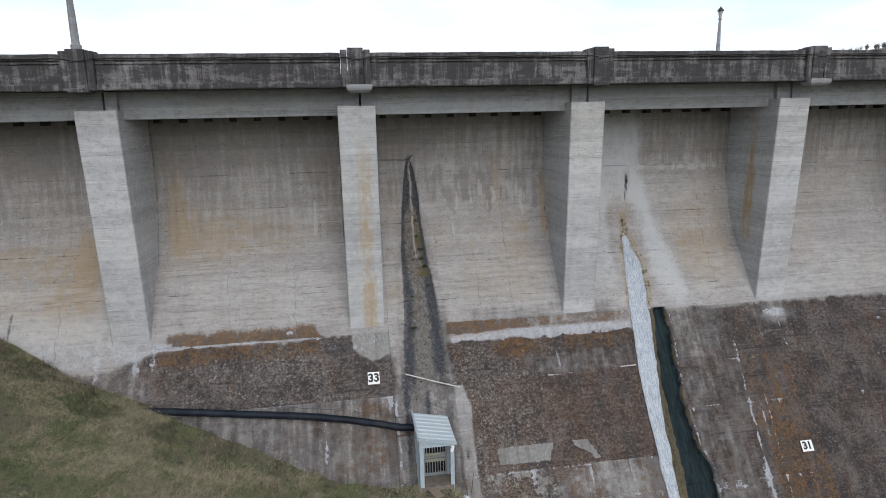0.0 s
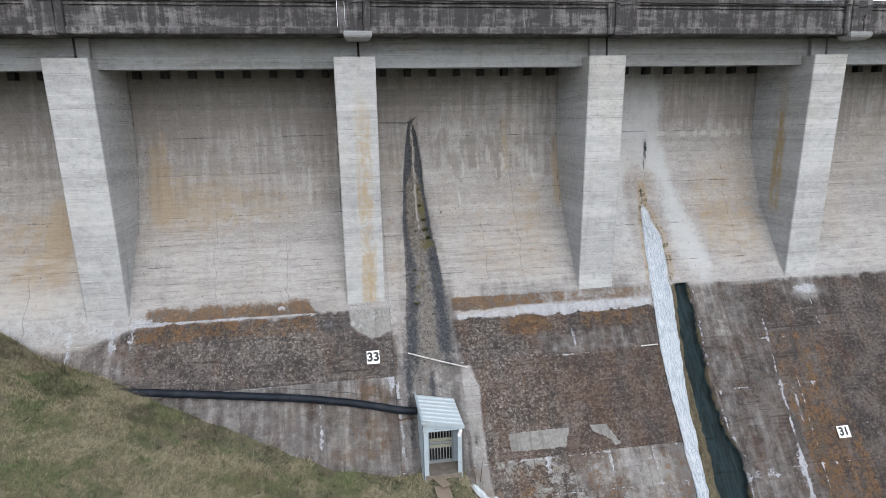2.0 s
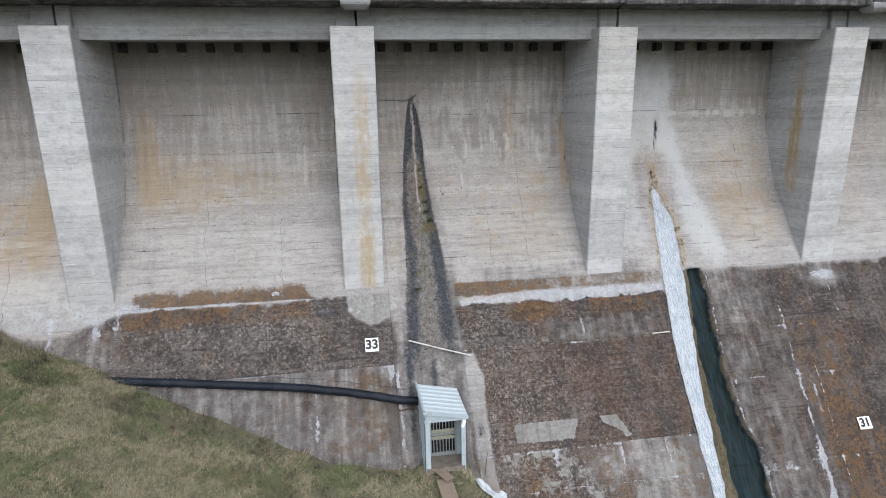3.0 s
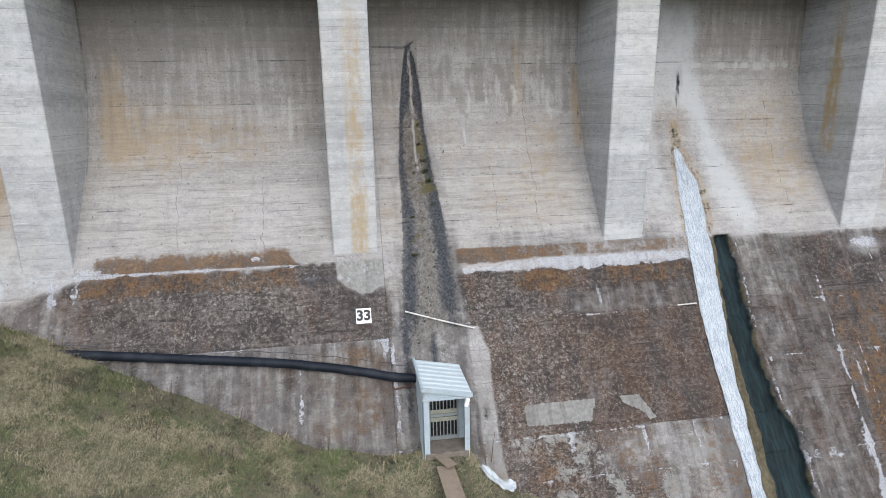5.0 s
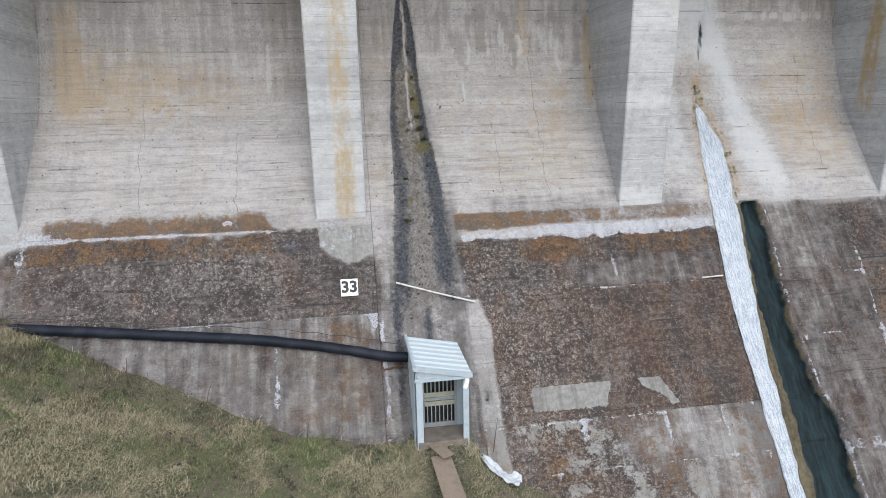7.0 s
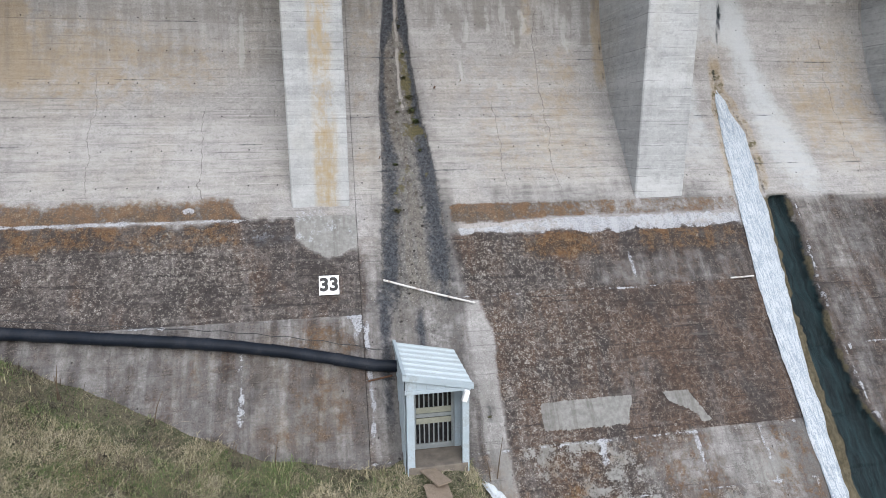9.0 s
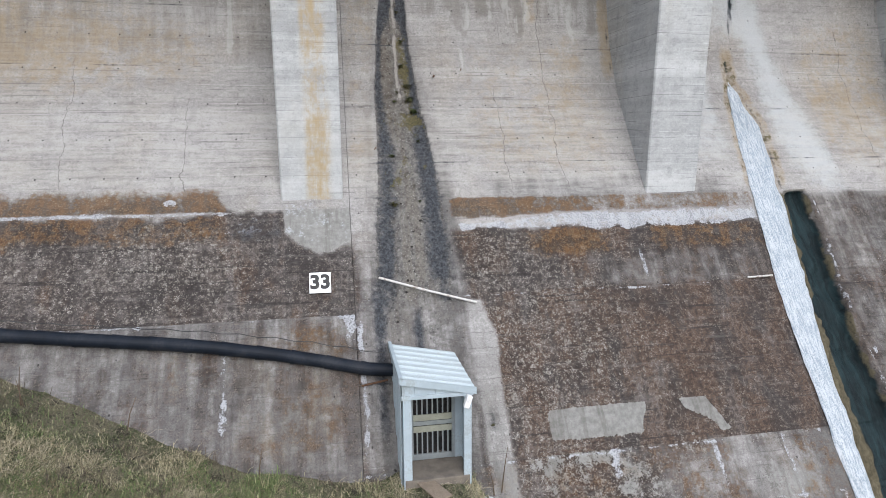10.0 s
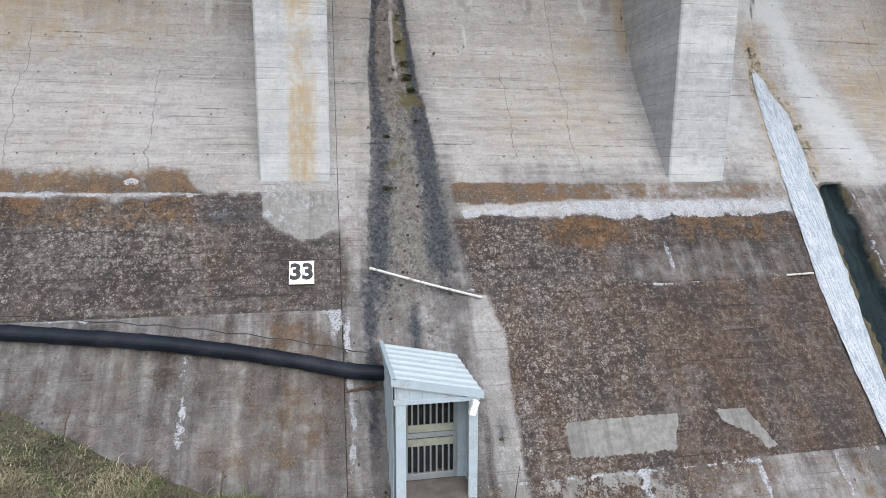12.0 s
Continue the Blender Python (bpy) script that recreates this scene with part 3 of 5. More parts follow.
def wall_block(name, x0, x1, step, lifts):
    """One monolith of the dam: a relief grid with lift joints, worn strip and slot, on a solid back."""
    zs = [12.9]
    while zs[-1] > -7:
        zs.append(zs[-1] - step * 0.85)
    zs = np.array(sorted(set([round(z, 3) for z in zs if min(abs(z - q) for q in lifts) > 0.03] + [round(q + d, 3) for q in lifts for d in (-0.022, -0.008, 0.008, 0.022)])))
    nx = max(2, int((x1 - x0) / step))
    xs = np.linspace(x0 + 0.004, x1 - 0.004, nx)
    X, Z = np.meshgrid(xs, zs)
    Y = face_y(Z)
    lo = 1 - ramp(Z, 4.4, 5.2)
    push = (rough_field(X * 1.3, Z * 1.6) - 0.5) * 0.035 + (rough_field(X * 6, Z * 6) - 0.5) * (0.012 + 0.012 * lo)
    for q in lifts:
        wob = (field(X * 3.0, X * 0 + q * 5) - 0.35) * 1.3
        push += np.where(np.abs(Z - q) < 0.012, 0.03, 0) * np.clip(wob, 0.1, 1)
    sl, sr = strip_edges(Z)
    w = span(X, sl, sr, 0.06) * (Z < 10.45)
    push += w * (0.05 + 0.09 * (rough_field(X * 7, Z * 4) - 0.3) + 0.05 * (Z > 6))
    cl, cr = slot_edges(Z)
    cut = span(X + (rough_field(X * 3, Z * 3) - 0.5) * 0.25, cl, cr, 0.06) * (1 - ramp(Z, 4.85, 4.92))
    push += cut * (0.20 + 0.16 * rough_field(X * 5, Z * 4))
    jl, jr = jet_edges(Z)
    bed = span(X, jl - 0.08, jr + 0.1, 0.08) * (1 - ramp(Z, 7.2, 7.5))
    push += bed * 0.06
    hole = np.exp(-(((X - 10.36) / 0.07) ** 2 + ((Z - 9.45) / 0.3) ** 2)) + 0.7 * np.exp(-(((X - 10.02) / 0.07) ** 2 + ((Z - 7.75) / 0.35) ** 2))
    push += hole * 0.12
    push += 0.10 * np.clip(1.5 - np.hypot((X - 2.93) / 0.10, (Z - 1.33 + (X - 2.93) * 0.8) / 0.16), 0, 1)
    # spalls
    rng = np.random.RandomState(int(abs(x0 * 10)) + 3)
    for _ in range(26):
        a, b, r = rng.uniform(x0, x1), rng.uniform(-1, 9), rng.uniform(0.05, 0.16)
        push += 0.025 * np.clip(1.4 - np.hypot((X - a) / (r * 2.2), (Z - b) / r), 0, 1)
    verts = np.stack([X, Y + push * 0.82, Z - push * 0.5 * lo], -1)
    nz = len(zs)
    rim_l, rim_r, rim_t = verts[:, 0] + [0, 0.004, 0], verts[:, -1] + [0, 0.004, 0], verts[-1] + [0, 0, 0]
    verts = verts.reshape(-1, 3)
    back = len(verts)
    ends = np.array([[x, 6.9, z] for z in (zs[0], zs[-1]) for x in (xs[0], xs[-1])])
    tail = np.concatenate([rim_l, rim_r, rim_t, ends])
    il, ir, it = back + np.arange(nz), back + nz + np.arange(nz), back + 2 * nz + np.arange(nx)
    e = back + 2 * nz + nx
    I = np.arange(nz * nx).reshape(nz, nx)
    quads = np.stack([I[:-1, :-1], I[:-1, 1:], I[1:, 1:], I[1:, :-1]], -1).reshape(-1, 4).tolist()
    quads.append(it[::-1].tolist() + [e + 2, e + 3])
    quads.append(il[::-1].tolist() + [e, e + 2])
    quads.append(ir.tolist() + [e + 3, e + 1])
    quads.append([e, e + 1, e + 3, e + 2])
    ob = sheet(name, np.concatenate([verts, tail]), quads, FACE)
    me = ob.data
    pad = lambda a: np.concatenate([a.ravel(), np.zeros(len(tail))])
    x, z = np.concatenate([X.ravel(), tail[:, 0]]), np.concatenate([Z.ravel(), tail[:, 2]])
    n, nb = rough_field(x * 0.9, z * 0.9), rough_field(x * 0.35 + 4, z * 0.5 + 8)
    nf = rough_field(x * 3.1 + 5, z * 3.1)
    nv = rough_field(x * 2.3 + 3, z * 0.35 + 2)  # runs downwards
    mid_bay, right_bay = (x >= 0.71) & (x < 9.7), x >= 9.7
    # brown-grey growth on the lower face, heavier in some bays than in others
    edge = np.select([x < 0.71, x < 9.9], [4.15 + 0.2 * nv + 0.48 * ramp(x + nf, -8.2, -5.6) + 0.05 * span(x, -1.55, 0.71, 0.1), 4.36 + 0 * x], 4.78 + 0.12 * nv)
    dark = 1 - ramp(z + (nf - 0.5) * 0.2, edge - 0.14, edge + 0.08)
    foot = span(x + (nf - 0.5) * 0.1, -0.52, 0.69, 0.05) * span(z + (nf - 0.5) * 0.18, 4.06 + 0.28 * ramp(-x, -0.15, 0.5) + 0.08 * ramp(x, 0.2, 0.7) + (nb - 0.5) * 0.2, 4.95, 0.09)
    dark *= 1 - 0.97 * foot
    dark *= np.where((z < 2.97) & (x < 0.71), 0.26 + 0.42 * np.clip(rough_field(x * 5.2, z * 0.6 + 3) * 1.8 - 0.4, 0, 1), 1)
    dark *= np.where(z >= 2.97, 1 - (0.6 - 0.4 * n) * (1 - ramp(x + n, -8.0, -5.2)), 1)
    dark *= np.where((z < 0.74) & mid_bay, 0.30 + 0.75 * np.clip(nb * 2.6 - 0.7, 0, 1), 1)
    dark *= 1 - right_bay * (0.40 - 0.25 * nv + 0.12 * (z > 3.3)) * (1 - ramp(x + (nf - 0.5) * 0.6, 12.4, 13.6))
    dark *= 1 - 0.45 * span(x, 13.1, 15.2, 0.3) * np.clip(nv * 2 - 0.7, 0, 1)
    dark *= 1 - 0.8 * span(x + (nf - 0.5) * 0.15, 2.78, 3.26 - 0.22 * ramp(z, 2.5, 3.1), 0.07) * (z < 3.12)
    dark *= 1 - 0.6 * span(x + (n - 0.5) * 0.4, 0.72, 2.8, 0.12) * (z < 4.5)
    dark *= 1 - 0.97 * np.exp(-(((x - 15.2) / 0.6) ** 2 + ((z - 4.5) / 0.35) ** 2))
    grey = span(x, 5.6, 9.3, 0.5) * span(z + (nf - 0.5) * 0.2, 3.22, 3.85 - 0.15 * nb, 0.12) * (0.45 + 0.5 * nb)
    dark *= 1 - 0.5 * grey
    drift = x + (n - 0.5) * 2.5
    lich = 0.40 + 0.34 * (1 - ramp(drift, 3.6, 8.0)) * ramp(x, 2.7, 2.9) * span(z, 0.8, 4.3, 0.3) + 0.16 * span(drift, -6.5, -0.9, 0.8) * span(z, 3.0, 4.4, 0.3) - 0.20 * ramp(drift, 5.2, 8.0) * (z < 3.2) - 0.2 * (x > 9.7) - 0.3 * (z < 2.97) * (x < 0.71) + 0.35 * span(x, -3.6, -1.7, 0.4) * span(z, 3.7, 4.5, 0.2) - 0.6 * grey + 0.3 * (z < 0.74) * mid_bay
    umber = 0.15 + 0.5 * span(x, 3.2, 9.3, 0.6) * (z < 3.2) + 0.35 * span(x, 2.9, 9.4, 0.4) * span(z, 3.8, 4.3, 0.2) - 0.1 * (x < 0.7)
    # rust-coloured growth along the lift joints
    ragged = (nf - 0.5) * 0.22 + (n - 0.5) * 0.25
    rust = span(x + (n - 0.5) * 0.8, -6.6, -1.6, 0.15) * ramp(z, 4.72, 4.77) * (1 - ramp(z + ragged, 4.92, 5.24)) * (0.66 + 0.55 * n)
    rust += span(x, 2.72, 9.5, 0.1) * ramp(z + (nf - 0.5) * 0.06, 4.50 + 0.07 * ramp(x, 3.6, 5.5), 4.56 + 0.07 * ramp(x, 3.6, 5.5)) * (1 - ramp(z, 4.86, 4.93)) * (0.18 + 0.75 * nb * (0.5 + 0.8 * nv) + 0.42 * (x < 3.8) + 0.2 * (x < 5.2) + 0.12 * (x > 7.6))
    rust += 0.8 * span(z + ragged, np.where(mid_bay, 3.85, 4.2), np.where(mid_bay, 4.32, 4.72), 0.12) * np.where(mid_bay, 0.95 * span(x, 4.3, 5.8, 0.3) + 0.75 * span(x, 6.9, 9.4, 0.3) + 0.2, span(x, -6.9, -1.6, 0.3)) * (0.4 + 0.9 * nb)
    rust += 0.38 * span(x, -0.9, 0.7, 0.25) * span(z, 2.3, 2.95, 0.2) * (nf + 0.25) + 0.85 * span(x + (z - 2) * 0.1 + (nf - 0.5) * 0.3, 13.2, 15.15, 0.2) * (z < 3.3) * np.clip(1.6 * nv - 0.15, 0, 1)
    rust += 0.30 * span(x + (n - 0.5) * 0.5, -1.0, 0.55, 0.3) * span(z, 1.0, 2.1, 0.25) * np.clip(2.2 * nf - 0.3, 0, 1) + 0.35 * span(x, -5.0, -1.2, 0.5) * span(z, 1.8, 2.6, 0.3) * nv + 0.45 * mid_bay * (z < 0.7) * np.clip(2 * n - 0.6, 0, 1)
    # lime
    band_top, band_low = 4.43 + 0.13 * ramp(x, 3.3, 5.0), 4.30 - 0.05 * ramp(x, 5.2, 5.6) + 0.08 * ramp(x, 8.0, 9.3)
    white = span(x, 2.8, 9.5, 0.06) * span(z + (nf - 0.5) * 0.12, band_low, band_top, 0.035) * (0.40 + 0.3 * nb + 0.18 * ramp(x, 4.6, 5.6))
    white += span(x, -6.9, -1.55, 0.2) * span(z + (n - 0.5) * 0.05, 4.68, 4.75, 0.03) * (0.22 + 0.62 * nf) + 0.55 * span(x, -7.0, -6.0, 0.25) * span(z, 4.62, 4.95, 0.08) * (0.5 + 0.6 * n)
    white += 0.9 * np.exp(-(((x - 15.2) / 0.45) ** 2 + ((z - 4.47) / 0.16) ** 2)) + 0.42 * foot * (0.45 + 0.6 * nb) + 0.3 * span(x, -1.7, -0.55, 0.15) * span(z, 4.3, 4.7, 0.12) * (nf > 0.5)
    for a, c0, c1 in ((-3.7, 4.74, 4.88), (-2.55, 4.86, 4.98)):
        white += 0.62 * np.exp(-(((x - a + (nf - 0.5) * 0.4) / 0.2) ** 2)) * span(z + (nf - 0.5) * 0.15, c0, c1, 0.06) * (0.4 + n)
    for q in lifts[4:]:
        seam = 1.0 if abs(q - 1.92) > 0.05 else ramp(x, 10.8, 11.0)
        white += seam * np.where(x > 10.8, 0.42, 0.56) * np.exp(-(((z - q + 0.02 + 0.05 * (n - 0.5)) / 0.022) ** 2)) * (0.1 + 1.05 * nf) * (z < 4.6)
        white += seam * 0.5 * span(z, q - 0.35 * nv, q, 0.10) * np.clip(rough_field(x * 5.1 + q, z * 0.5) * 2.8 - 1.5, 0, 1) * (z < 4.5)
    # pale runs: x, bottom, top, half width, lean
    for a, b, c0, d, lean in ((6.52, 3.2, 3.85, 0.05, -0.02), (6.95, 0.1, 0.72, 0.06, 0), (8.35, -0.2, 0.7, 0.05, 0), (5.0, 0.2, 0.72, 0.09, 0), (-1.5, 1.35, 2.6, 0.07, 0), (13.0, -1.2, 3.75, 0.055, 0.045), (12.86, -3.0, 0.25, 0.15, 0.05), (13.66, -0.8, 2.05, 0.03, 0.05), (13.5, 0.9, 1.9, 0.07, 0.05), (15.3, 3.3, 4.3, 0.03, -0.05), (0.8, 0.8, 2.95, 0.05, 0), (0.62, 2.5, 2.95, 0.12, 0), (-8.6, 3.9, 4.7, 0.12, 0), (-7.4, 3.9, 4.7, 0.14, 0), (-6.9, 4.1, 4.7, 0.1, 0)):
        white += 0.58 * np.exp(-(((x - a - (z - b) * lean - (nf - 0.5) * 0.1) / (d * (0.6 + 0.9 * n))) ** 2)) * span(z, b, c0, 0.2)
    white += 0.5 * span(x, 11.1, 12.4, 0.2) * span(z + (nf - 0.5) * 0.1, -0.35, -0.15, 0.06) * (0.5 + n) + 0.3 * span(x, 2.9, 8.9, 0.5) * span(z, 0.1, 0.72, 0.2) * np.clip(nf * 3 - 1.6, 0, 1)
    drip = 0.9 * np.exp(-(((x + 1.62) / (0.05 + 0.02 * (9 - z))) ** 2)) * span(z, 7.95, 9.15, 0.12) + 0.3 * np.exp(-(((x + 1.68) / 0.16) ** 2)) * span(z, 6.5, 8.2, 0.6)
    slf, srf, clf, crf, jlf, jrf = (pad(a) for a in (sl, sr, cl, cr, jl, jr))
    wide = srf - slf
    strip = pad(w)
    # dark flanks of the worn strip, broader lower down
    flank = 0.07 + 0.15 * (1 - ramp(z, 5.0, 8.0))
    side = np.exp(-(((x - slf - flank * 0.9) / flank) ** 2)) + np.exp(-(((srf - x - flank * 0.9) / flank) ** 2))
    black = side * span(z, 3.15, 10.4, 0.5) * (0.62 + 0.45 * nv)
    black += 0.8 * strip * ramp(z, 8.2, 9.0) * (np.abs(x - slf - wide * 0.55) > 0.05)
    black += 0.5 * span(x + (nf - 0.5) * 0.3, -1.5, -0.56, 0.1) * span(z + (nf - 0.5) * 0.2, 4.2, 4.66, 0.08) * (0.3 + 0.9 * nv)
    black += 0.4 * span(x, 1.1, 2.7, 0.12) * span(z, 2.3, 4.2, 0.4) * np.clip(nv * 2.2 - 0.7, 0, 1)
    for q in lifts:
        black += 0.5 * (np.abs(z - q) < 0.012) * np.clip(rough_field(x * 1.7 + q * 3, x * 0) * 2.4 - 0.6, 0, 1) * (0.6 + 0.4 * (z > 4.95))
    for a, b, c0, d in ((1.85, 0.9, 3.0, 0.10), (1.12, 1.2, 3.3, 0.12), (2.42, 5.25, 5.75, 0.04), (2.96, 1.2, 1.4, 0.06), (10.3, 8.9, 9.8, 0.06), (10.22, 8.6, 9.0, 0.03), (-11.35, 5.2, 6.0, 0.05)):
        black += 0.75 * np.exp(-(((x - a) / d) ** 2)) * span(z, b, c0, 0.25)
    # dark ragged joint line where the piers meet the wall
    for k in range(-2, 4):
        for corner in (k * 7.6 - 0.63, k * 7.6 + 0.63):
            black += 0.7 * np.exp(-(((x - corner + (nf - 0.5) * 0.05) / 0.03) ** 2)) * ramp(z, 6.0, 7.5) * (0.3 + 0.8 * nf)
    # shadow line of the slumped diagonal ledge, painted into the black mask
    ledge_shadow = np.interp(x, [0.72, 1.75, 2.4], [10.44, 10.42, 10.93])
    black += 0.75 * np.exp(-(((z - ledge_shadow + (nf - 0.5) * 0.06) / 0.035) ** 2)) * span(x, 0.72, 2.3, 0.08) * (0.4 + 0.8 * nf)
    core = 0.85 * strip * np.exp(-(((x - np.interp(z, [7.1, 8.7, 10.2], [1.88, 1.89, 1.85]) + 0.08 * (nf - 0.5)) / 0.05) ** 2)) * ramp(z, 6.0, 7.6) * (0.35 + 0.9 * nv)
    moss = 0.62 * np.exp(-(((x - slf - wide * 0.78) / 0.14) ** 2)) * span(z, 6.0, 8.6, 0.5) * (0.4 + 0.9 * nf) + 0.45 * strip * (nf > 0.6) * span(z, 4.6, 7.5, 0.5)
    damp = 0.5 * span(x, slf - 0.25, srf + 0.25, 0.15) * (1 - ramp(z, 7.2, 9.6)) * (0.5 + 0.6 * nv)
    damp += 0.55 * span(x, 2.35, 2.85, 0.15) * span(z, 2.9, 5.4, 0.4) * (0.4 + nv) + 0.7 * span(x, 8.9, 9.6, 0.25) * (z < 4.3) * (0.4 + nv) + 0.75 * grey
    damp += 0.75 * span(z + (n - 0.5) * 0.3, 4.95, 5.35, 0.15) * span(x, 3.4, 9.0, 0.5) * (0.25 + 0.7 * n) + 0.95 * (z < 2.97) * (x < 0.71) * (0.45 + 0.55 * rough_field(x * 5.7 + 2, z * 0.7))
    damp += 0.75 * (x > 10.8) * (z < 4.85) * (0.5 + 0.6 * nv) + 0.6 * (z < 0.74) * mid_bay * (0.4 + 0.6 * nv) + 0.95 * span(x + (nf - 0.5) * 0.2, -1.5, -0.52, 0.08) * span(z + (nf - 0.5) * 0.15, 4.18, 4.68, 0.08) * (0.4 + 0.6 * nb)
    damp += 0.55 * span(x, 3.6, 9.4, 0.3) * span(z, 4.56, 4.93, 0.05) * (0.3 + nv) + 0.5 * span(x, 0.74, 2.9, 0.1) * (z < 3.2) * (0.2 + nv)
    # patched concrete
    patch = span(x + (nf - 0.5) * 0.06, 3.95, 5.82 - 0.15 * ramp(-z, -1.3, -1.0), 0.04) * span(z + (nf - 0.5) * 0.04, 0.92, 1.345 + (x - 4) * 0.015, 0.03)
    patch += span(x, 6.72 - (z - 0.9) * 0.55 + 0.4 * ramp(-z, -1.25, -0.95), 7.02 - (z - 1.34) * 0.7, 0.05) * span(z, 0.84, 1.36, 0.03)
    patch += 0.62 * span(x, 3.2, 8.9, 0.4) * (z < 0.74) * np.clip(rough_field(x * 1.5 + 9, z * 2.2) * 2.6 - 0.7, 0, 1) + 0.62 * span(x + (nf - 0.5) * 0.12, 2.78, 3.22 - 0.2 * ramp(z, 2.5, 3.1), 0.05) * (z < 3.1) * (0.6 + 0.5 * nv)
    patch += 0.9 * foot * (z < 4.75) + 0.4 * span(x, 10.95, 12.8, 0.4) * span(z, 3.4, 4.75, 0.4) * (0.2 + 0.8 * nv)
    # warm stains and run-down marks of the upper wall
    ochre = 0.75 * span(z + (n - 0.5), 6.9, 9.0, 0.7) * span(x, -6.6, -1.9, 0.9) * (0.15 + nb) + 0.7 * span(x + (nf - 0.5) * 0.2, -6.6, -6.0, 0.2) * span(z, 7.6, 10.4, 0.6)
    ochre += 0.45 * span(z, 5.2, 8.4, 0.7) * span(x, 3, 6.8, 0.8) * nb + 0.75 * span(x + (n - 0.5) * 0.3, -9.5, -8.9, 0.2) * span(z, 6, 8.3, 0.6) + 0.62 * span(z, 5.5, 9, 0.8) * span(x, 12.0, 14.4, 0.4) * (0.2 + nb)
    ochre += 0.8 * span(x + (nf - 0.5) * 0.15, 6.75, 7.05, 0.08) * span(z, 7.6, 9.9, 0.4) + 0.6 * (x < -8.4) * span(z, 5, 8, 0.5) * (0.3 + n) + 0.6 * span(x + (nf - 0.5) * 0.1, 4.95, 5.2, 0.07) * span(z, 8.8, 10.6, 0.3) + 0.4 * span(x, 5.4, 6.2, 0.2) * span(z, 7.8, 8.6, 0.3) * nv
    ochre += 0.5 * span(x, 0.72, slf - 0.05, 0.15) * span(z, 5.5, 9.9, 0.5) * (0.3 + n)
    ochre += 0.6 * span(x + (n - 0.5) * 0.6, -1.2, 0.65, 0.3) * span(z, 0.9, 2.9, 0.3) * (0.3 + nf) + 0.45 * span(x, -5.5, -1.0, 0.5) * span(z, 1.9, 2.7, 0.2) * (0.2 + nv)
    streaky = np.clip(rough_field(x * 8.1, z * 1.6) * 3.2 - 1.15, 0, 1)
    drip += 0.85 * span(z, 9.9 - 0.32 * nv, 9.94, 0.03) * span(x, 10.4, 14.5, 0.1) * np.clip(rough_field(x * 5 + 2, x * 0) * 3 - 0.9, 0, 1) + 0.55 * span(z + nv * 1.0 - 0.5, 8.6, 9.5, 0.3) * span(x, 2.8, 6.9, 0.3) * streaky
    for a, b, c0, d in ((4.12, 8.66, 9.45, 0.05), (3.55, 8.55, 9.1, 0.07), (2.9, 8.7, 9.3, 0.04), (5.0, 8.8, 9.35, 0.07), (6.05, 8.3, 9.2, 0.05), (3.35, 7.6, 8.4, 0.05)):
        drip += 0.75 * np.exp(-(((x - a + (nf - 0.5) * 0.16) / d) ** 2)) * span(z, b, c0, 0.12)
    drip += 0.3 * span(x, srf + 0.02, srf + 0.22, 0.12) * span(z, 3.3, 9.4, 0.4) * (0.3 + nv) + 0.25 * span(x, slf - 0.35, slf - 0.05, 0.12) * span(z, 4.0, 7.5, 0.5) * (0.3 + nv)
    grime = 0.5 * ramp(z, 9.6, 10.6) * (0.45 + 0.7 * nv) + 0.4 * ramp(z, 8.4, 9.4) * nb + 0.9 * span(x, 2.6, 6.9, 0.3) * span(z + (nv - 0.5) * 1.2, 8.7, 9.92, 0.12) * np.clip(rough_field(x * 4.4 + 9, z * 0.9) * 2.6 - 0.7, 0, 1) + 0.3 * (x < 0.5) * ramp(z, 7.0, 8.2)
    grime += 0.75 * span(x, 0.72, 1.75 + (z - 10.35) * 1.3, 0.05) * ramp(z, 10.40, 10.46) * (z < 11.5) + 0.5 * span(x, 0.72, slf, 0.1) * span(z, 7.0, 10.3, 0.4) * (0.3 + 0.7 * n)
    grime += 0.85 * span(x, 11.0, 14.4, 0.3) * span(z, 10.1, 11.1, 0.2) * np.clip(rough_field(x * 7 + 3, z * 0.6) * 3.4 - 1.5, 0, 1)
    wash = 0.85 * span(x + (nv - 0.5) * 0.3, 10.85 - (z - 6.4) * 0.10, 11.75 - (z - 6.4) * 0.28, 0.38) * span(z, 5.0, 9.6, 0.6) + 0.75 * span(x, 8.3, 10.9, 0.4) * span(z, 8.6, 12.2, 0.7) + 0.6 * span(x, 8.2, 9.4, 0.2) * span(z, 5.6, 9, 0.6)
    wash += 0.4 * span(x, 14.2, 17.5, 0.5) * span(z, 4.9, 5.9, 0.3) + 0.45 * (x < -7) * span(z, 4.3, 5.9, 0.3)
    pale = 0.4 * span(z + (n - 0.5) * 0.4, 5.0, 6.7, 0.5) * (0.5 + 0.5 * nb) + 0.2 * span(z, 5, 9.5, 0.5)
    # channel beside the stream: olive growth on one bank, dark running water
    cut_f, hole_f = pad(cut), pad(hole)
    bank = np.interp(z, [-8, -0.3, 0.85, 1.7, 2.85, 4.06, 4.6], [10.1, 10.19, 10.24, 10.2, 10.24, 10.42, 10.55]) + (nf - 0.5) * 0.12
    jade = cut_f * ramp(x, bank - 0.05, bank + 0.05) * 1.1 + hole_f * 0.8
    olive = np.clip(span(x, jrf - 0.1, crf + 0.03, 0.04) * (1 - ramp(z, 4.75, 4.95)), 0, 1) * 0.95
    rim = span(x, jlf - 0.14, jrf + 0.22, 0.08) * span(z, 5.0, 8.3, 0.3)
    moss += 0.45 * rim * (0.3 + nf)
    ochre += 0.7 * rim
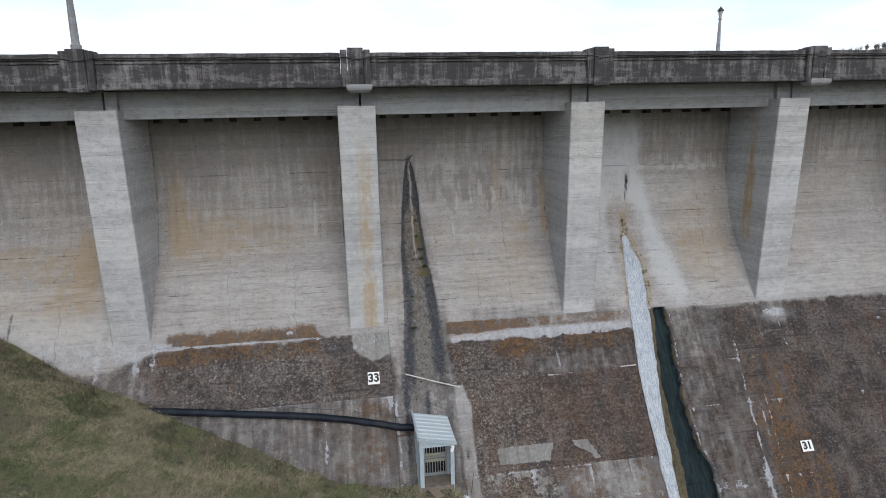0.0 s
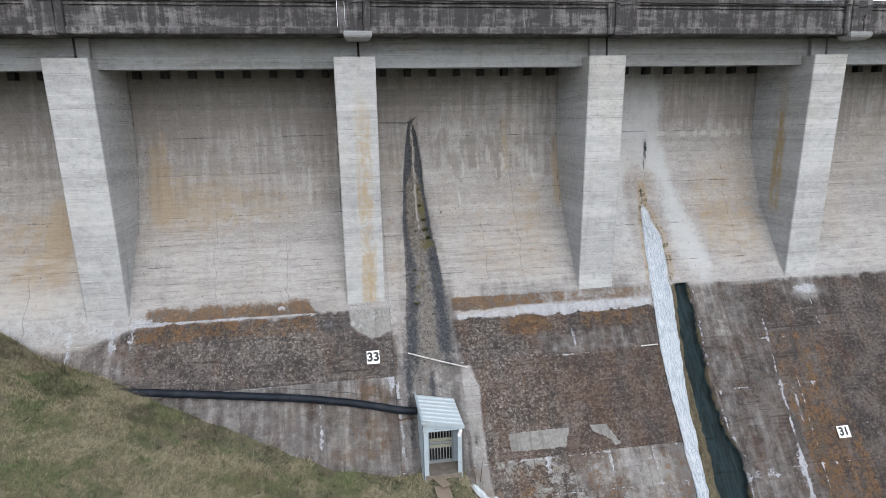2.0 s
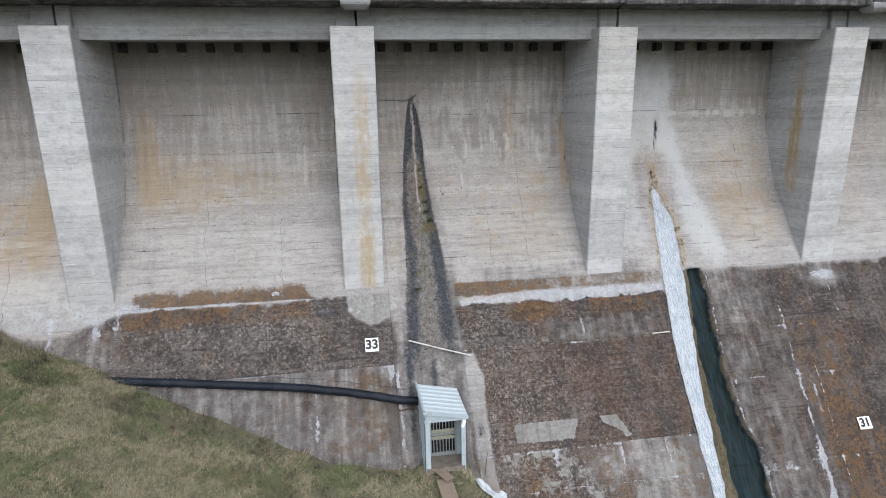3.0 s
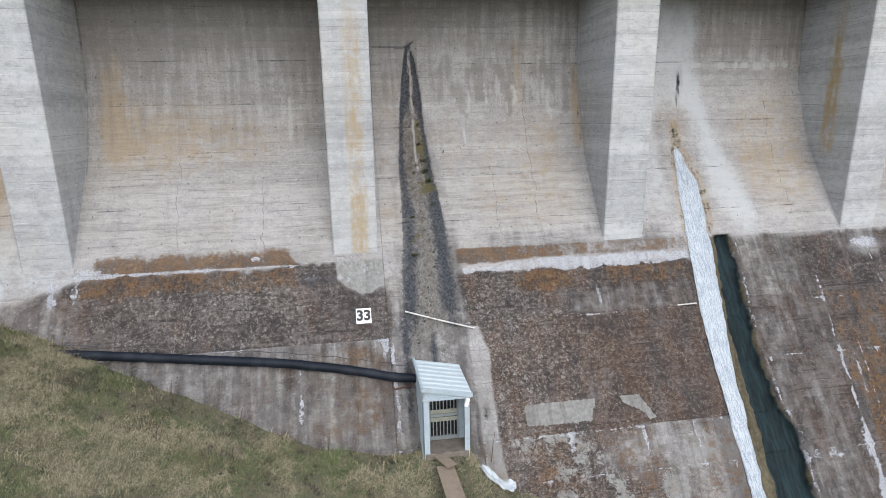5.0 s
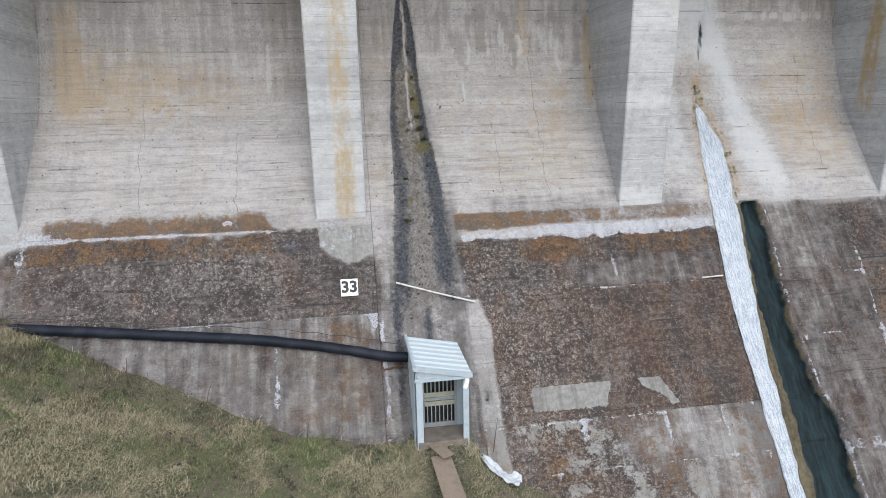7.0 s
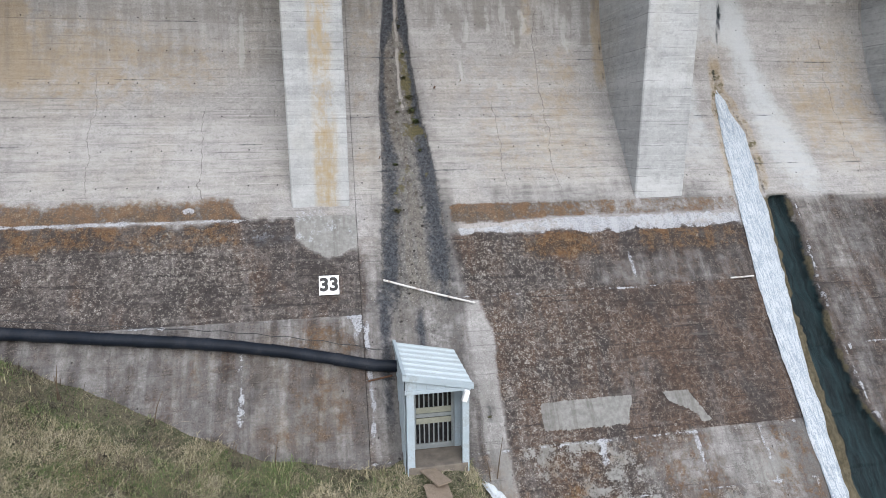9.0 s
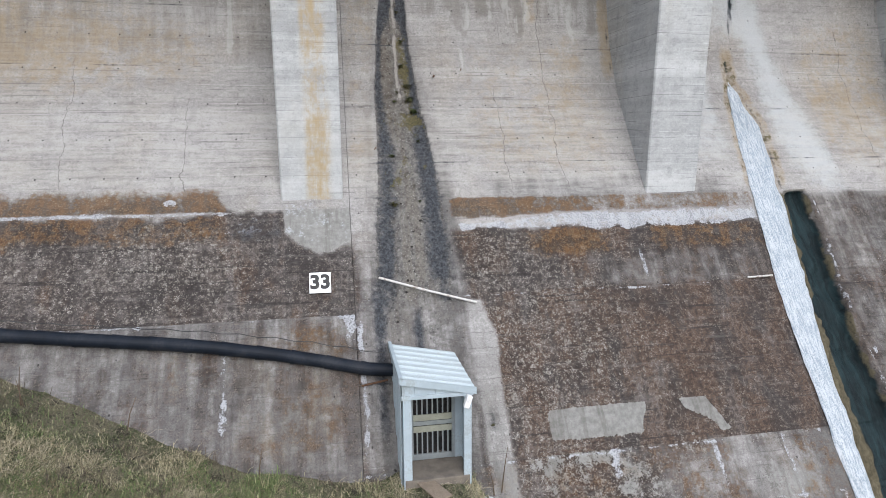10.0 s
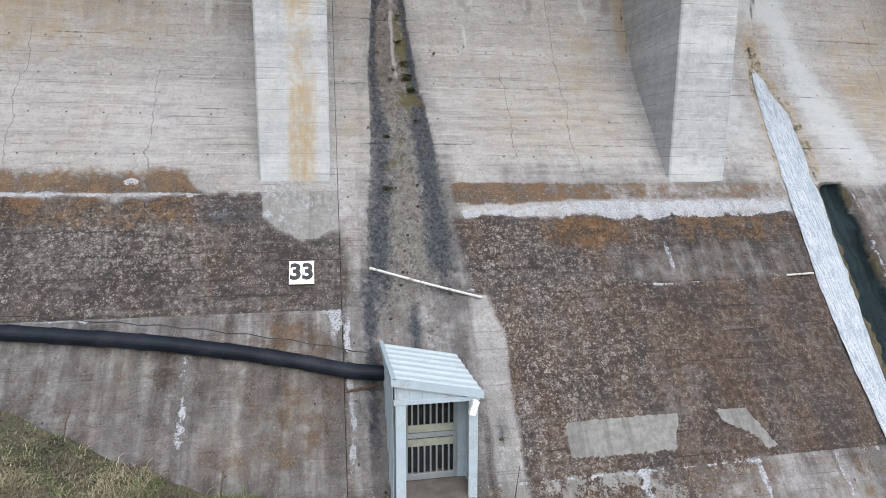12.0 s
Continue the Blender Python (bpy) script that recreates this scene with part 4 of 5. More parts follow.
    strip = np.clip(strip * (0.45 + 0.55 * ramp(z, 2.9, 3.8)) + rim * 0.4 * (0.4 + nf), 0, 1)
    white += 0.5 * np.exp(-(((x - crf - 0.10 - (n - 0.5) * 0.1) / 0.05) ** 2)) * (z < 4.8) * (0.4 + nf)
    black += 0.95 * np.exp(-(((x - crf + 0.02) / 0.06) ** 2)) * (z < 4.9) * (0.4 + nf) + 0.6 * np.exp(-(((x - jrf - 0.05) / 0.04) ** 2)) * span(z, 4.9, 7.3, 0.2)
    for key, (r, g, b) in (("stain", (dark, rust, white)), ("wear", (strip, damp, patch)), ("tint", (ochre, drip, jade)), ("deep", (black, moss, olive)), ("wide", (grime, wash, pale)), ("core", (core, lich, umber))):
        at = me.attributes.new(key, "FLOAT_COLOR", "POINT")
        at.data.foreach_set("color", np.stack([np.clip(v, 0, 1) for v in (r, g, b, np.ones_like(x))], -1).ravel())
    return tagged(ob, "stained board-marked concrete block of the dam's sloping face", "dam wall", kind="structure")


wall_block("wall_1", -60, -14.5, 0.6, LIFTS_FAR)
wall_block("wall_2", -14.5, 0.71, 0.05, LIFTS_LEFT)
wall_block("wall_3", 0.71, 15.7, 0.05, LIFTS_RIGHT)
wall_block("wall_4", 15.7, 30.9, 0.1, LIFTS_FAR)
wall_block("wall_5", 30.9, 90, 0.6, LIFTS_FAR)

# ---- piers ----
BAY, WIDE = 7.6, 1.18


def pier():
    """A square pier whose front leans out a little towards the deck, its back following the face."""
    bm = bmesh.new()
    zs = np.linspace(4.80, 12.3, 14)
    h, c = WIDE / 2, 0.03
    rings = []
    for z in zs:
        yb = max(fy(z) + 0.25, 0.12)
        f = -0.36 * (z - 4.8) / 7.5
        rings.append([(-h, yb, z), (-h, f + c, z), (-h + c, f, z), (h - c, f, z), (h, f + c, z), (h, yb, z)])
    loft(bm, rings)
    return bm


pier_thing = thing("pier", "pale board-marked concrete pier carrying the road deck", "pier", "piers along the dam")
part("shaft", pier(), PIER, pier_thing)
bm = bmesh.new()
box(bm, -0.42, 0.10, 0.06, 0.9, 12.3, 12.86, 0.015)
part("bearing_block", bm, GIRDER, pier_thing, "grey concrete bearing block under the deck")
bm = bmesh.new()
box(bm, 0.16, 0.50, 0.05, 0.9, 12.3, 12.86, 0.015)
part("bearing_block", bm, GIRDER, pier_thing, "grey concrete bearing block under the deck")
for k in range(-4, 9):
    if k != 1:
        copy_thing(pier_thing, pose((k - 1) * BAY * U, 0, 0))

# ---- road deck: girders, slab, parapets ----
for k in range(-5, 9):
    xa, xb = (k - 1) * BAY + 0.16, k * BAY + 0.10
    bm = bmesh.new()
    box(bm, xa, xb, 0.22, 0.62, 12.03, 12.87, 0.02)
    ob = part("girder", bm, GIRDER)
    tagged(ob, "grey board-marked concrete edge girder under the road deck", "girder", "deck girders", "structure")

bm = bmesh.new()
box(bm, -60, 90, -0.80, 7.6, 12.872, 13.02, 0.01)
tagged(part("road_deck", bm, PARAPET), "stained concrete road slab on top of the dam", "road deck", kind="structure")
bm = bmesh.new()
box(bm, -60, 90, -0.4, 7.2, 13.024, 13.06)
tagged(part("road", bm, ASPHALT), "dark asphalt road along the dam crest", "road", kind="structure")


def parapet_panel(length):
    """A parapet bay: plinth, recessed field with two string grooves, coping."""
    prof = [(-0.36, 12.84), (-0.38, 12.87), (-0.38, 12.99), (-0.35, 13.02), (-0.31, 13.05), (-0.31, 13.52), (-0.265, 13.53), (-0.265, 13.565), (-0.31, 13.575), (-0.31, 13.615), (-0.265, 13.625), (-0.265, 13.66), (-0.33, 13.67), (-0.34, 13.69), (-0.34, 13.82), (-0.32, 13.84), (0.04, 13.84), (0.06, 13.80), (0.06, 13.0), (-0.24, 12.84)]
    bm = bmesh.new()
    n = 22
    rng = random.Random(length)
    loft(bm, [[(length * i / n, y + rng.uniform(-0.006, 0.006), z + rng.uniform(-0.006, 0.006)) for y, z in prof] for i in range(n + 1)])
    return bm


def pilaster(chipped):
    post = thing("parapet_pilaster", "stepped dark-stained concrete pilaster of the parapet" + (" with a broken corner" if chipped else ""), "pilaster", "parapet pilasters")
    bm = bmesh.new()
    box(bm, -0.235, 0.235, -0.46, 0.12, 12.82, 13.97, 0.025)
    bmesh.ops.subdivide_edges(bm, edges=[e for e in bm.edges if e.calc_length() > 0.4], cuts=5, use_grid_fill=True)
    for v in bm.verts:
        if chipped and v.co.x > 0.1 and v.co.z < 13.35 and v.co.y < -0.2:
            v.co.y += 0.10 * noise.noise(v.co * 9) + 0.06
    part("shaft", bm, PARAPET, post)
    for a, b in ((-0.44, -0.245), (0.245, 0.44)):
        bm = bmesh.new()
        box(bm, a, b, -0.41, 0.09, 12.84, 13.92, 0.02)
        part("side_step", bm, PARAPET, post)
    bm = bmesh.new()
    w0, w1 = (-0.3, 0.47) if chipped else (-0.27, 0.27)
    loft(bm, [[(w0 + d, -0.52 + d, z), (w1 - d, -0.52 + d, z), (w1 - d, 0.0, z), (w0 + d, 0.0, z)] for d, z in ((0.12, 12.68 if chipped else 12.76), (0.03, 12.74 if chipped else 12.79), (0.0, 12.80), (0.0, 12.88), (0.03, 12.91))])
    part("foot", bm, PARAPET if not chipped else GIRDER, post, "grey concrete foot block")
    return post


whole, broken = pilaster(False), pilaster(True)
PBAY, P0, OUT = 7.73, 0.03, -0.5  # parapet bays, and how far the parapet oversails
broken.matrix_basis = pose(P0 * U, OUT * U, 0)
whole.matrix_basis = pose((PBAY + P0) * U, OUT * U, 0)
panel = part("parapet_panel", parapet_panel(PBAY - 0.9), PARAPET)
tagged(panel, "dark-stained concrete parapet panel with two string grooves", "parapet", "parapet panels", "structure")
panel.matrix_basis = pose((P0 + 0.45) * U, OUT * U, 0)
far_turn = lambda x: Matrix.Translation((x * U, 7.3 * U, 0)) @ pose(0, 0, 0, 0, 0, 180)
for k in range(-5, 9):
    if k not in (0, 1):
        copy_thing(whole if k % 2 else broken, pose((k * PBAY + P0) * U, OUT * U, 0))
    copy_thing(whole, far_turn(k * PBAY + P0))
    if k:
        copy_thing(panel, pose((k * PBAY + P0 + 0.45) * U, OUT * U, 0))
    copy_thing(panel, far_turn(k * PBAY + P0 - 0.45))

# conduit along the parapet
for k in range(-3, 5):
    x0 = k * PBAY + P0
    bm = bmesh.new()
    pts = [(x0 - 0.1, -0.485, 13.62), (x0 + 0.28, -0.49, 13.66), (x0 + 0.46, -0.45, 13.72)] + [(x0 + 0.5 + i * 0.5, -0.36, 13.72 + 0.012 * math.sin(i * 2.2 + k)) for i in range(14)] + [(x0 + PBAY - 0.3, -0.46, 13.70), (x0 + PBAY - 0.12, -0.49, 13.66)]
    tube(bm, [(x, y + OUT, z) for x, y, z in pts], 0.016, 6)
    ob = part("conduit", bm, IRON)
    tagged(ob, "thin dark cable conduit clipped along the parapet", "conduit", "parapet conduits")


def street_lamp():
    lamp = thing("street_lamp", "tapered grey concrete lamp post with a small lantern", "street lamp", "lamps along the crest road")
    bm = bmesh.new()
    rings = []
    for z, r in ((0, 0.14), (0.12, 0.14), (0.16, 0.105), (0.9, 0.095), (2.25, 0.055), (2.3, 0.075), (2.36, 0.075)):
        rings.append([(r * math.cos((i + 0.5) * math.tau / 8), r * math.sin((i + 0.5) * math.tau / 8), z) for i in range(8)])
    loft(bm, rings)
    part("post", bm, GIRDER, lamp)
    bm = bmesh.new()
    loft(bm, [[(r * math.cos(i * math.tau / 6), r * math.sin(i * math.tau / 6), z) for i in range(6)] for z, r in ((2.36, 0.05), (2.42, 0.07), (2.66, 0.125))])
    part("lantern", bm, LANTERN, lamp, "frosted lantern glass")
    bm = bmesh.new()
    loft(bm, [[(r * math.cos(i * math.tau / 6), r * math.sin(i * math.tau / 6), z) for i in range(6)] for z, r in ((2.66, 0.16), (2.69, 0.16), (2.80, 0.06), (2.83, 0.03), (2.90, 0.012))])
    part("cap", bm, IRON, lamp, "dark cast-iron cap")
    return lamp


lamp = street_lamp()
lamp.matrix_basis = pose(-7.72 * U, -0.68 * U, 13.97 * U)
copy_thing(lamp, pose(17.1 * U, 7.4 * U, 13.84 * U))
copy_thing(lamp, pose(-22.9 * U, 7.4 * U, 13.84 * U))

# short dark beam ends under the deck
stub_first = None
for k in range(-3, 5):
    for i in range(8):
        x = k * BAY + 0.95 + i * 0.82
        if stub_first is None:
            bm = bmesh.new()
            box(bm, -0.105, 0.105, 2.12, 2.5, 11.92, 12.16, 0.012)
            stub_first = part("beam_end", bm, IRON)
            tagged(stub_first, "short dark steel beam end under the deck", "beam end", "beam ends under the deck")
            stub_first.matrix_basis = pose(x * U, 0, 0)
        else:
            copy_thing(stub_first, pose(x * U, 0, 0))

# ---- ground ----
CON_X = [-400, -60, -30, -16, -11.56, -10.47, -9.21, -7.14, -5.75, -3.36, -1.15, 0.13, 1.25, 2.4, 3.2, 4.4, 5.5, 8, 12, 20, 60, 400]
CON_Z = [30, 22, 13.5, 7.4, 5.34, 4.79, 4.08, 3.35, 2.72, 1.82, 1.02, 0.80, 0.72, 0.45, 0.06, -0.37, -0.62, -1.5, -3.0, -5.5, -7, -7]


def ground_z(x, y):
    """The hillside against the dam: it falls along the dam and gently away from it."""
    x, y = np.asarray(x, float), np.asarray(y, float)
    z = np.interp(x, CON_X, CON_Z)
    away = np.clip(-y - 2.0, 0, 60)
    z = z - 0.10 * np.minimum(away, 30) - 0.02 * away
    near = np.exp(-((np.hypot(x, y + 6) / 40) ** 2))
    z = z + near * ((rough_field(x * 0.5 + 3, y * 0.5) - 0.5) * 0.35 * ramp(away, 0.5, 3) + (rough_field(x * 2.2, y * 2.2) - 0.5) * 0.12)
    pad = np.exp(-(((x - 1.85) / 0.75) ** 4 + ((y + 3.2) / 0.8) ** 4))
    return z * (1 - pad) + pad * 0.74


near_x = np.arange(-18, 10, 0.14)
gx = np.concatenate([[-3000, -1500, -700, -350, -180, -100, -60, -40, -28, -22], near_x, [11, 13, 16, 20, 28, 40, 60, 100, 180, 350, 700, 1500, 3000]])
gy = np.concatenate([[-3000, -1500, -700, -350, -180, -100, -60, -40, -28, -22], np.arange(-18, 1.0, 0.14), [1.5, 4, 8, 20, 60, 200, 700, 1500, 3000]])
GX, GY = np.meshgrid(gx, gy)
GZ = ground_z(np.clip(GX, -400, 400), GY)
gi = np.arange(GX.size).reshape(GX.shape)
ground = sheet("ground", np.stack([GX, GY, GZ], -1).reshape(-1, 3), np.stack([gi[:-1, :-1], gi[:-1, 1:], gi[1:, 1:], gi[1:, :-1]], -1).reshape(-1, 4), SOIL)
tagged(ground, "grassy hillside of dry thatch and green turf against the dam", "ground", kind="structure")
bm = bmesh.new()
box(bm, -400, 2500, 7.7, 1500, 9.6, 10.4)
tagged(part("water", bm, POOL), "dark reservoir water behind the dam", "water", kind="structure")


def tufts(name, count, region, height, width, material, seed, lean=0.8, keep=None, clump=1):
    """Many bent blades, each two triangles, rooted in the ground."""
    rng = np.random.RandomState(seed)
    n = count // clump
    cx, cy = rng.uniform(region[0], region[1], n), rng.uniform(region[2], region[3], n)
    if keep is not None:
        ok = keep(cx, cy, rng)
        cx, cy = cx[ok], cy[ok]
    cx = np.repeat(cx, clump) + rng.normal(0, 0.045, len(cx) * clump) * (clump > 1)
    cy = np.repeat(cy, clump) + rng.normal(0, 0.05, len(cy) * clump) * (clump > 1)
    ok = cy < face_y(ground_z(cx, cy)) - 0.03
    cx, cy = cx[ok], cy[ok]
    m = len(cx)
    cz = ground_z(cx, cy) - 0.02
    h, a = height * rng.uniform(0.4, 1.25, m), rng.uniform(0, math.tau, m)
    out = h * lean * rng.uniform(0.2, 1.2, m)
    dx, dy = np.cos(a), np.sin(a)
    w = width * rng.uniform(0.6, 1.3, m)
    p0 = np.stack([cx - dy * w, cy + dx * w, cz], -1)
    p1 = np.stack([cx + dy * w, cy - dx * w, cz], -1)
    mx, my, mz = cx + dx * out * 0.45, cy + dy * out * 0.45, cz + h * 0.75
    p2 = np.stack([mx + dy * w * 0.8, my - dx * w * 0.8, mz], -1)
    p3 = np.stack([mx - dy * w * 0.8, my + dx * w * 0.8, mz], -1)
    p4 = np.stack([cx + dx * out, cy + dy * out, cz + h * rng.uniform(0.6, 1.0, m)], -1)
    vs = np.stack([p0, p1, p2, p3, p4], 1).reshape(-1, 3)
    i = np.arange(m)[:, None] * 5
    fs = np.concatenate([i + [[0, 1, 2]], i + [[0, 2, 3]], i + [[3, 2, 4]]], 0)
    return sheet(name, vs, fs, material, False)


def off_path(x, y, rng):
    bare = (rough_field(x * 0.7 + 31, y * 0.9 + 4) < 0.36) & (rng.rand(len(x)) < 0.75)
    return ~bare & (~((np.abs(x - 1.85) < 0.42) & (y > -6.5)) | (rng.rand(len(x)) < 0.12))


def patchy(x, y, rng):
    return off_path(x, y, rng) & (rough_field(x * 0.8 + 11, y * 0.8) + rng.rand(len(x)) * 0.3 > 0.60)


tagged(tufts("grass", 310000, (-13.5, 4.2, -8.0, 0.5), 0.08, 0.0046, GRASS, 3, 1.6, off_path), "short mixed green and straw-coloured grass on the hillside", "grass", kind="stuff")
tagged(tufts("dry_grass", 110000, (-13.5, 4.2, -8.0, 0.5), 0.10, 0.0026, STRAW, 8, 3.8, patchy, 14), "matted tufts of long dry straw-coloured grass", "grass", kind="stuff")


def by_wall(x, y, rng):
    gap = face_y(ground_z(x, y)) - y
    return off_path(x, y, rng) & (gap > 0.02) & (gap < 0.6) & (rough_field(x * 1.4, y * 0 + 2) > 0.36)


def brushy(x, y, rng):
    gap = face_y(ground_z(x, y)) - y
    return (gap > 0.02) & (gap < 1.7) & (rough_field(x * 1.1 + 5, y * 1.1) > 0.46) & (rng.rand(len(x)) < 0.25 + 0.6 * ramp(-x, 6.0, 10.0))


tagged(tufts("wall_grass", 42000, (-14, 4.2, -4.5, 1.0), 0.17, 0.0045, GRASS, 15, 1.3, by_wall, 6), "longer grass tufts along the foot of the dam", "grass", kind="stuff")
tagged(tufts("dead_brush", 46000, (-14, 1.0, -4.5, 1.0), 0.20, 0.004, BRUSH, 25, 1.6, brushy, 8), "tangled dark brown dead brush at the foot of the dam", "brush", kind="stuff")

# ---- gate shelter at the gallery entrance ----
GX0, GX1, GYF = 1.29, 2.40, -3.42
shed = thing("gate_shelter", "small grey sheet-metal shelter with a barred gate and ribbed roof", "shelter")


def roof_z(x):
    return 2.51 - (x - 1.29) * 0.20


def metal_post(x0, x1):
    bm = bmesh.new()
    box(bm, x0, x1, GYF, GYF + 0.05, 0.68, 2.2, 0.006)
    box(bm, x0 if x0 < 1.8 else x1 - 0.035, x0 + 0.035 if x0 < 1.8 else x1, GYF + 0.05, GYF + 0.16, 0.68, 2.2, 0.004)
    return bm


part("post", metal_post(1.31, 1.44), SHEET, shed)
part("post", metal_post(2.255, 2.375), SHEET, shed)
bm = bmesh.new()
box(bm, 1.285, 2.40, GYF - 0.012, GYF + 0.04, 2.17, 2.235, 0.006)
part("header_rail", bm, SHEET, shed)
bm = bmesh.new()
loft(bm, [[(x, GYF + d, 2.235), (x, GYF + d, roof_z(x) - 0.02)] + [(x, GYF + d + 0.012, roof_z(x) - 0.02), (x, GYF + d + 0.012, 2.235)] for x, d in ((1.30, 0.01), (2.30, 0.01))])
for i in range(6):
    x = 1.33 + i * 0.16
    if roof_z(x) - 0.03 > 2.25:
        box(bm, x, x + 0.018, GYF - 0.008, GYF + 0.012, 2.236, roof_z(x) - 0.04)
part("gable_panel", bm, SHEET, shed, "ribbed grey gable panel")
for x0, side in ((1.30, -1), (2.365, 1)):
    bm = bmesh.new()
    zt = roof_z(x0) - 0.03
    ring_a, ring_b = [], []
    m = 26
    for i in range(m + 1):
        y = GYF + 0.08 + (fy(zt) - GYF - 0.02) * i / m
        zb = max(0.66, Z_FOOT + y / SLOPE - 0.05)
        dx = 0.012 * (1 if (i // 2) % 2 else -1)
        ring_a.append((x0 + dx, y, min(zb, zt - 0.01)))
        ring_b.append((x0 + dx, y, zt))
    va = [bm.verts.new(p) for p in ring_a]
    vb = [bm.verts.new(p) for p in ring_b]
    for i in range(m):
        bm.faces.new((va[i], va[i + 1], vb[i + 1], vb[i]))
    ret = bmesh.ops.extrude_face_region(bm, geom=bm.faces[:])
    for v in ret["geom"]:
        if isinstance(v, bmesh.types.BMVert):
            v.co.x += 0.008 * side
    part("side_panel", bm, SHEET, shed, "ribbed grey side sheet")
bm = bmesh.new()
rows_a, n = [], 56
y_back = fy(2.4) + 0.03
for i in range(n + 1):
    f = i / n
    y = GYF - 0.035 + (y_back - GYF) * f
    k = (f * 7) % 1.0
    rib = 0.022 * max(0.0, min(1.0, (0.5 - abs(k - 0.5)) * 9 - 3.0))
    rows_a.append((y, rib))
va = [[bm.verts.new((x, y, roof_z(x) + r)) for y, r in rows_a] for x in (1.27, 1.65, 2.05, 2.43)]
for a, b in zip(va, va[1:]):
    for i in range(n):
        bm.faces.new((a[i], b[i], b[i + 1], a[i + 1]))
ret = bmesh.ops.extrude_face_region(bm, geom=bm.faces[:])
for v in ret["geom"]:
    if isinstance(v, bmesh.types.BMVert):
        v.co.z -= 0.012
part("roof", bm, ROOFING, shed, "pale blue-grey ribbed sheet roof")
bm = bmesh.new()
loft(bm, [[(x, GYF - 0.05, roof_z(x) - 0.075), (x, GYF - 0.05, roof_z(x) + 0.03), (x, GYF - 0.025, roof_z(x) + 0.03), (x, GYF - 0.025, roof_z(x) - 0.075)] for x in (1.26, 2.44)])
part("front_trim", bm, SHEET, shed)
bm = bmesh.new()
loft(bm, [[(1.25, y, roof_z(1.27) - 0.07), (1.25, y, roof_z(1.27) + 0.035), (1.31, y, roof_z(1.31) + 0.035), (1.31, y, roof_z(1.31) + 0.022), (1.262, y, roof_z(1.27) + 0.02), (1.262, y, roof_z(1.27) - 0.07)] for y in (GYF - 0.05, y_back)])
part("side_trim", bm, SHEET, shed)
# barred gate
GTY = -2.86
gate = part("gate", box(bmesh.new(), 1.475, 1.535, GTY, GTY + 0.04, 0.86, 2.12, 0.004), STEEL, shed, "barred steel security gate")
for args in ((2.17, 2.23, GTY, GTY + 0.04, 0.86, 2.12), (1.535, 2.17, GTY, GTY + 0.04, 0.86, 0.95), (1.535, 2.17, GTY, GTY + 0.04, 2.06, 2.12), (1.535, 2.17, GTY, GTY + 0.04, 1.46, 1.53)):
    part("gate_rail", box(bmesh.new(), *args, 0.004), STEEL, gate)
for z0 in (1.345, 1.545):
    bm = bmesh.new()
    box(bm, 1.535, 2.17, GTY - 0.006, GTY + 0.012, z0, z0 + 0.105, 0.003)
    for i in range(6):
        x = 1.60 + i * 0.10
        loft(bm, [[(x + 0.009 * math.cos(q * math.tau / 6), GTY - 0.006 - d, z0 + 0.05 + 0.009 * math.sin(q * math.tau / 6)) for q in range(6)] for d in (0, 0.012)])
    part("lock_plate", bm, GATEPLATE, gate, "bolted greenish plate")
for i in range(7):
    x = 1.535 + 0.085 * (i + 0.5) + 0.02
    for z0, z1 in ((0.95, 1.345), (1.65, 2.06)):
        part("bar", box(bmesh.new(), x - 0.011, x + 0.011, GTY + 0.008, GTY + 0.03, z0, z1), STEEL, gate)
bm = bmesh.new()
box(bm, 1.32, 1.475, GTY + 0.01, GTY + 0.05, 0.74, 2.3, 0.004)
box(bm, 2.23, 2.36, GTY + 0.01, GTY + 0.05, 0.74, 2.25, 0.004)
box(bm, 1.475, 2.23, GTY + 0.01, GTY + 0.05, 2.12, 2.25, 0.004)
part("gate_surround", bm, SHEET, shed)
# near-black panel: the opening's inner darkness put in as colour
bm = bmesh.new()
box(bm, 1.45, 2.25, GTY + 0.12, GTY + 0.16, 0.86, 2.2)
part("opening_shade_panel", bm, DARK, shed, "near-black panel painted as the shade of the opening behind the gate")
bm = bmesh.new()
box(bm, 1.33, 2.35, GYF - 0.02, GTY + 0.3, 0.55, 0.85, 0.015)
part("threshold", bm, SILL, shed, "worn concrete threshold slab")
bm = bmesh.new()
box(bm, -0.045, 0.045, -0.05, 0.05, -0.1, 0.1, 0.02)
ob = part("flood_light", bm, WHITE)
ob.matrix_basis = pose(2.30 * U, (GYF - 0.06) * U, 2.10 * U, 0, 18, 0)
tagged(ob, "small white plastic lamp fixed to the shelter's post", "lamp")

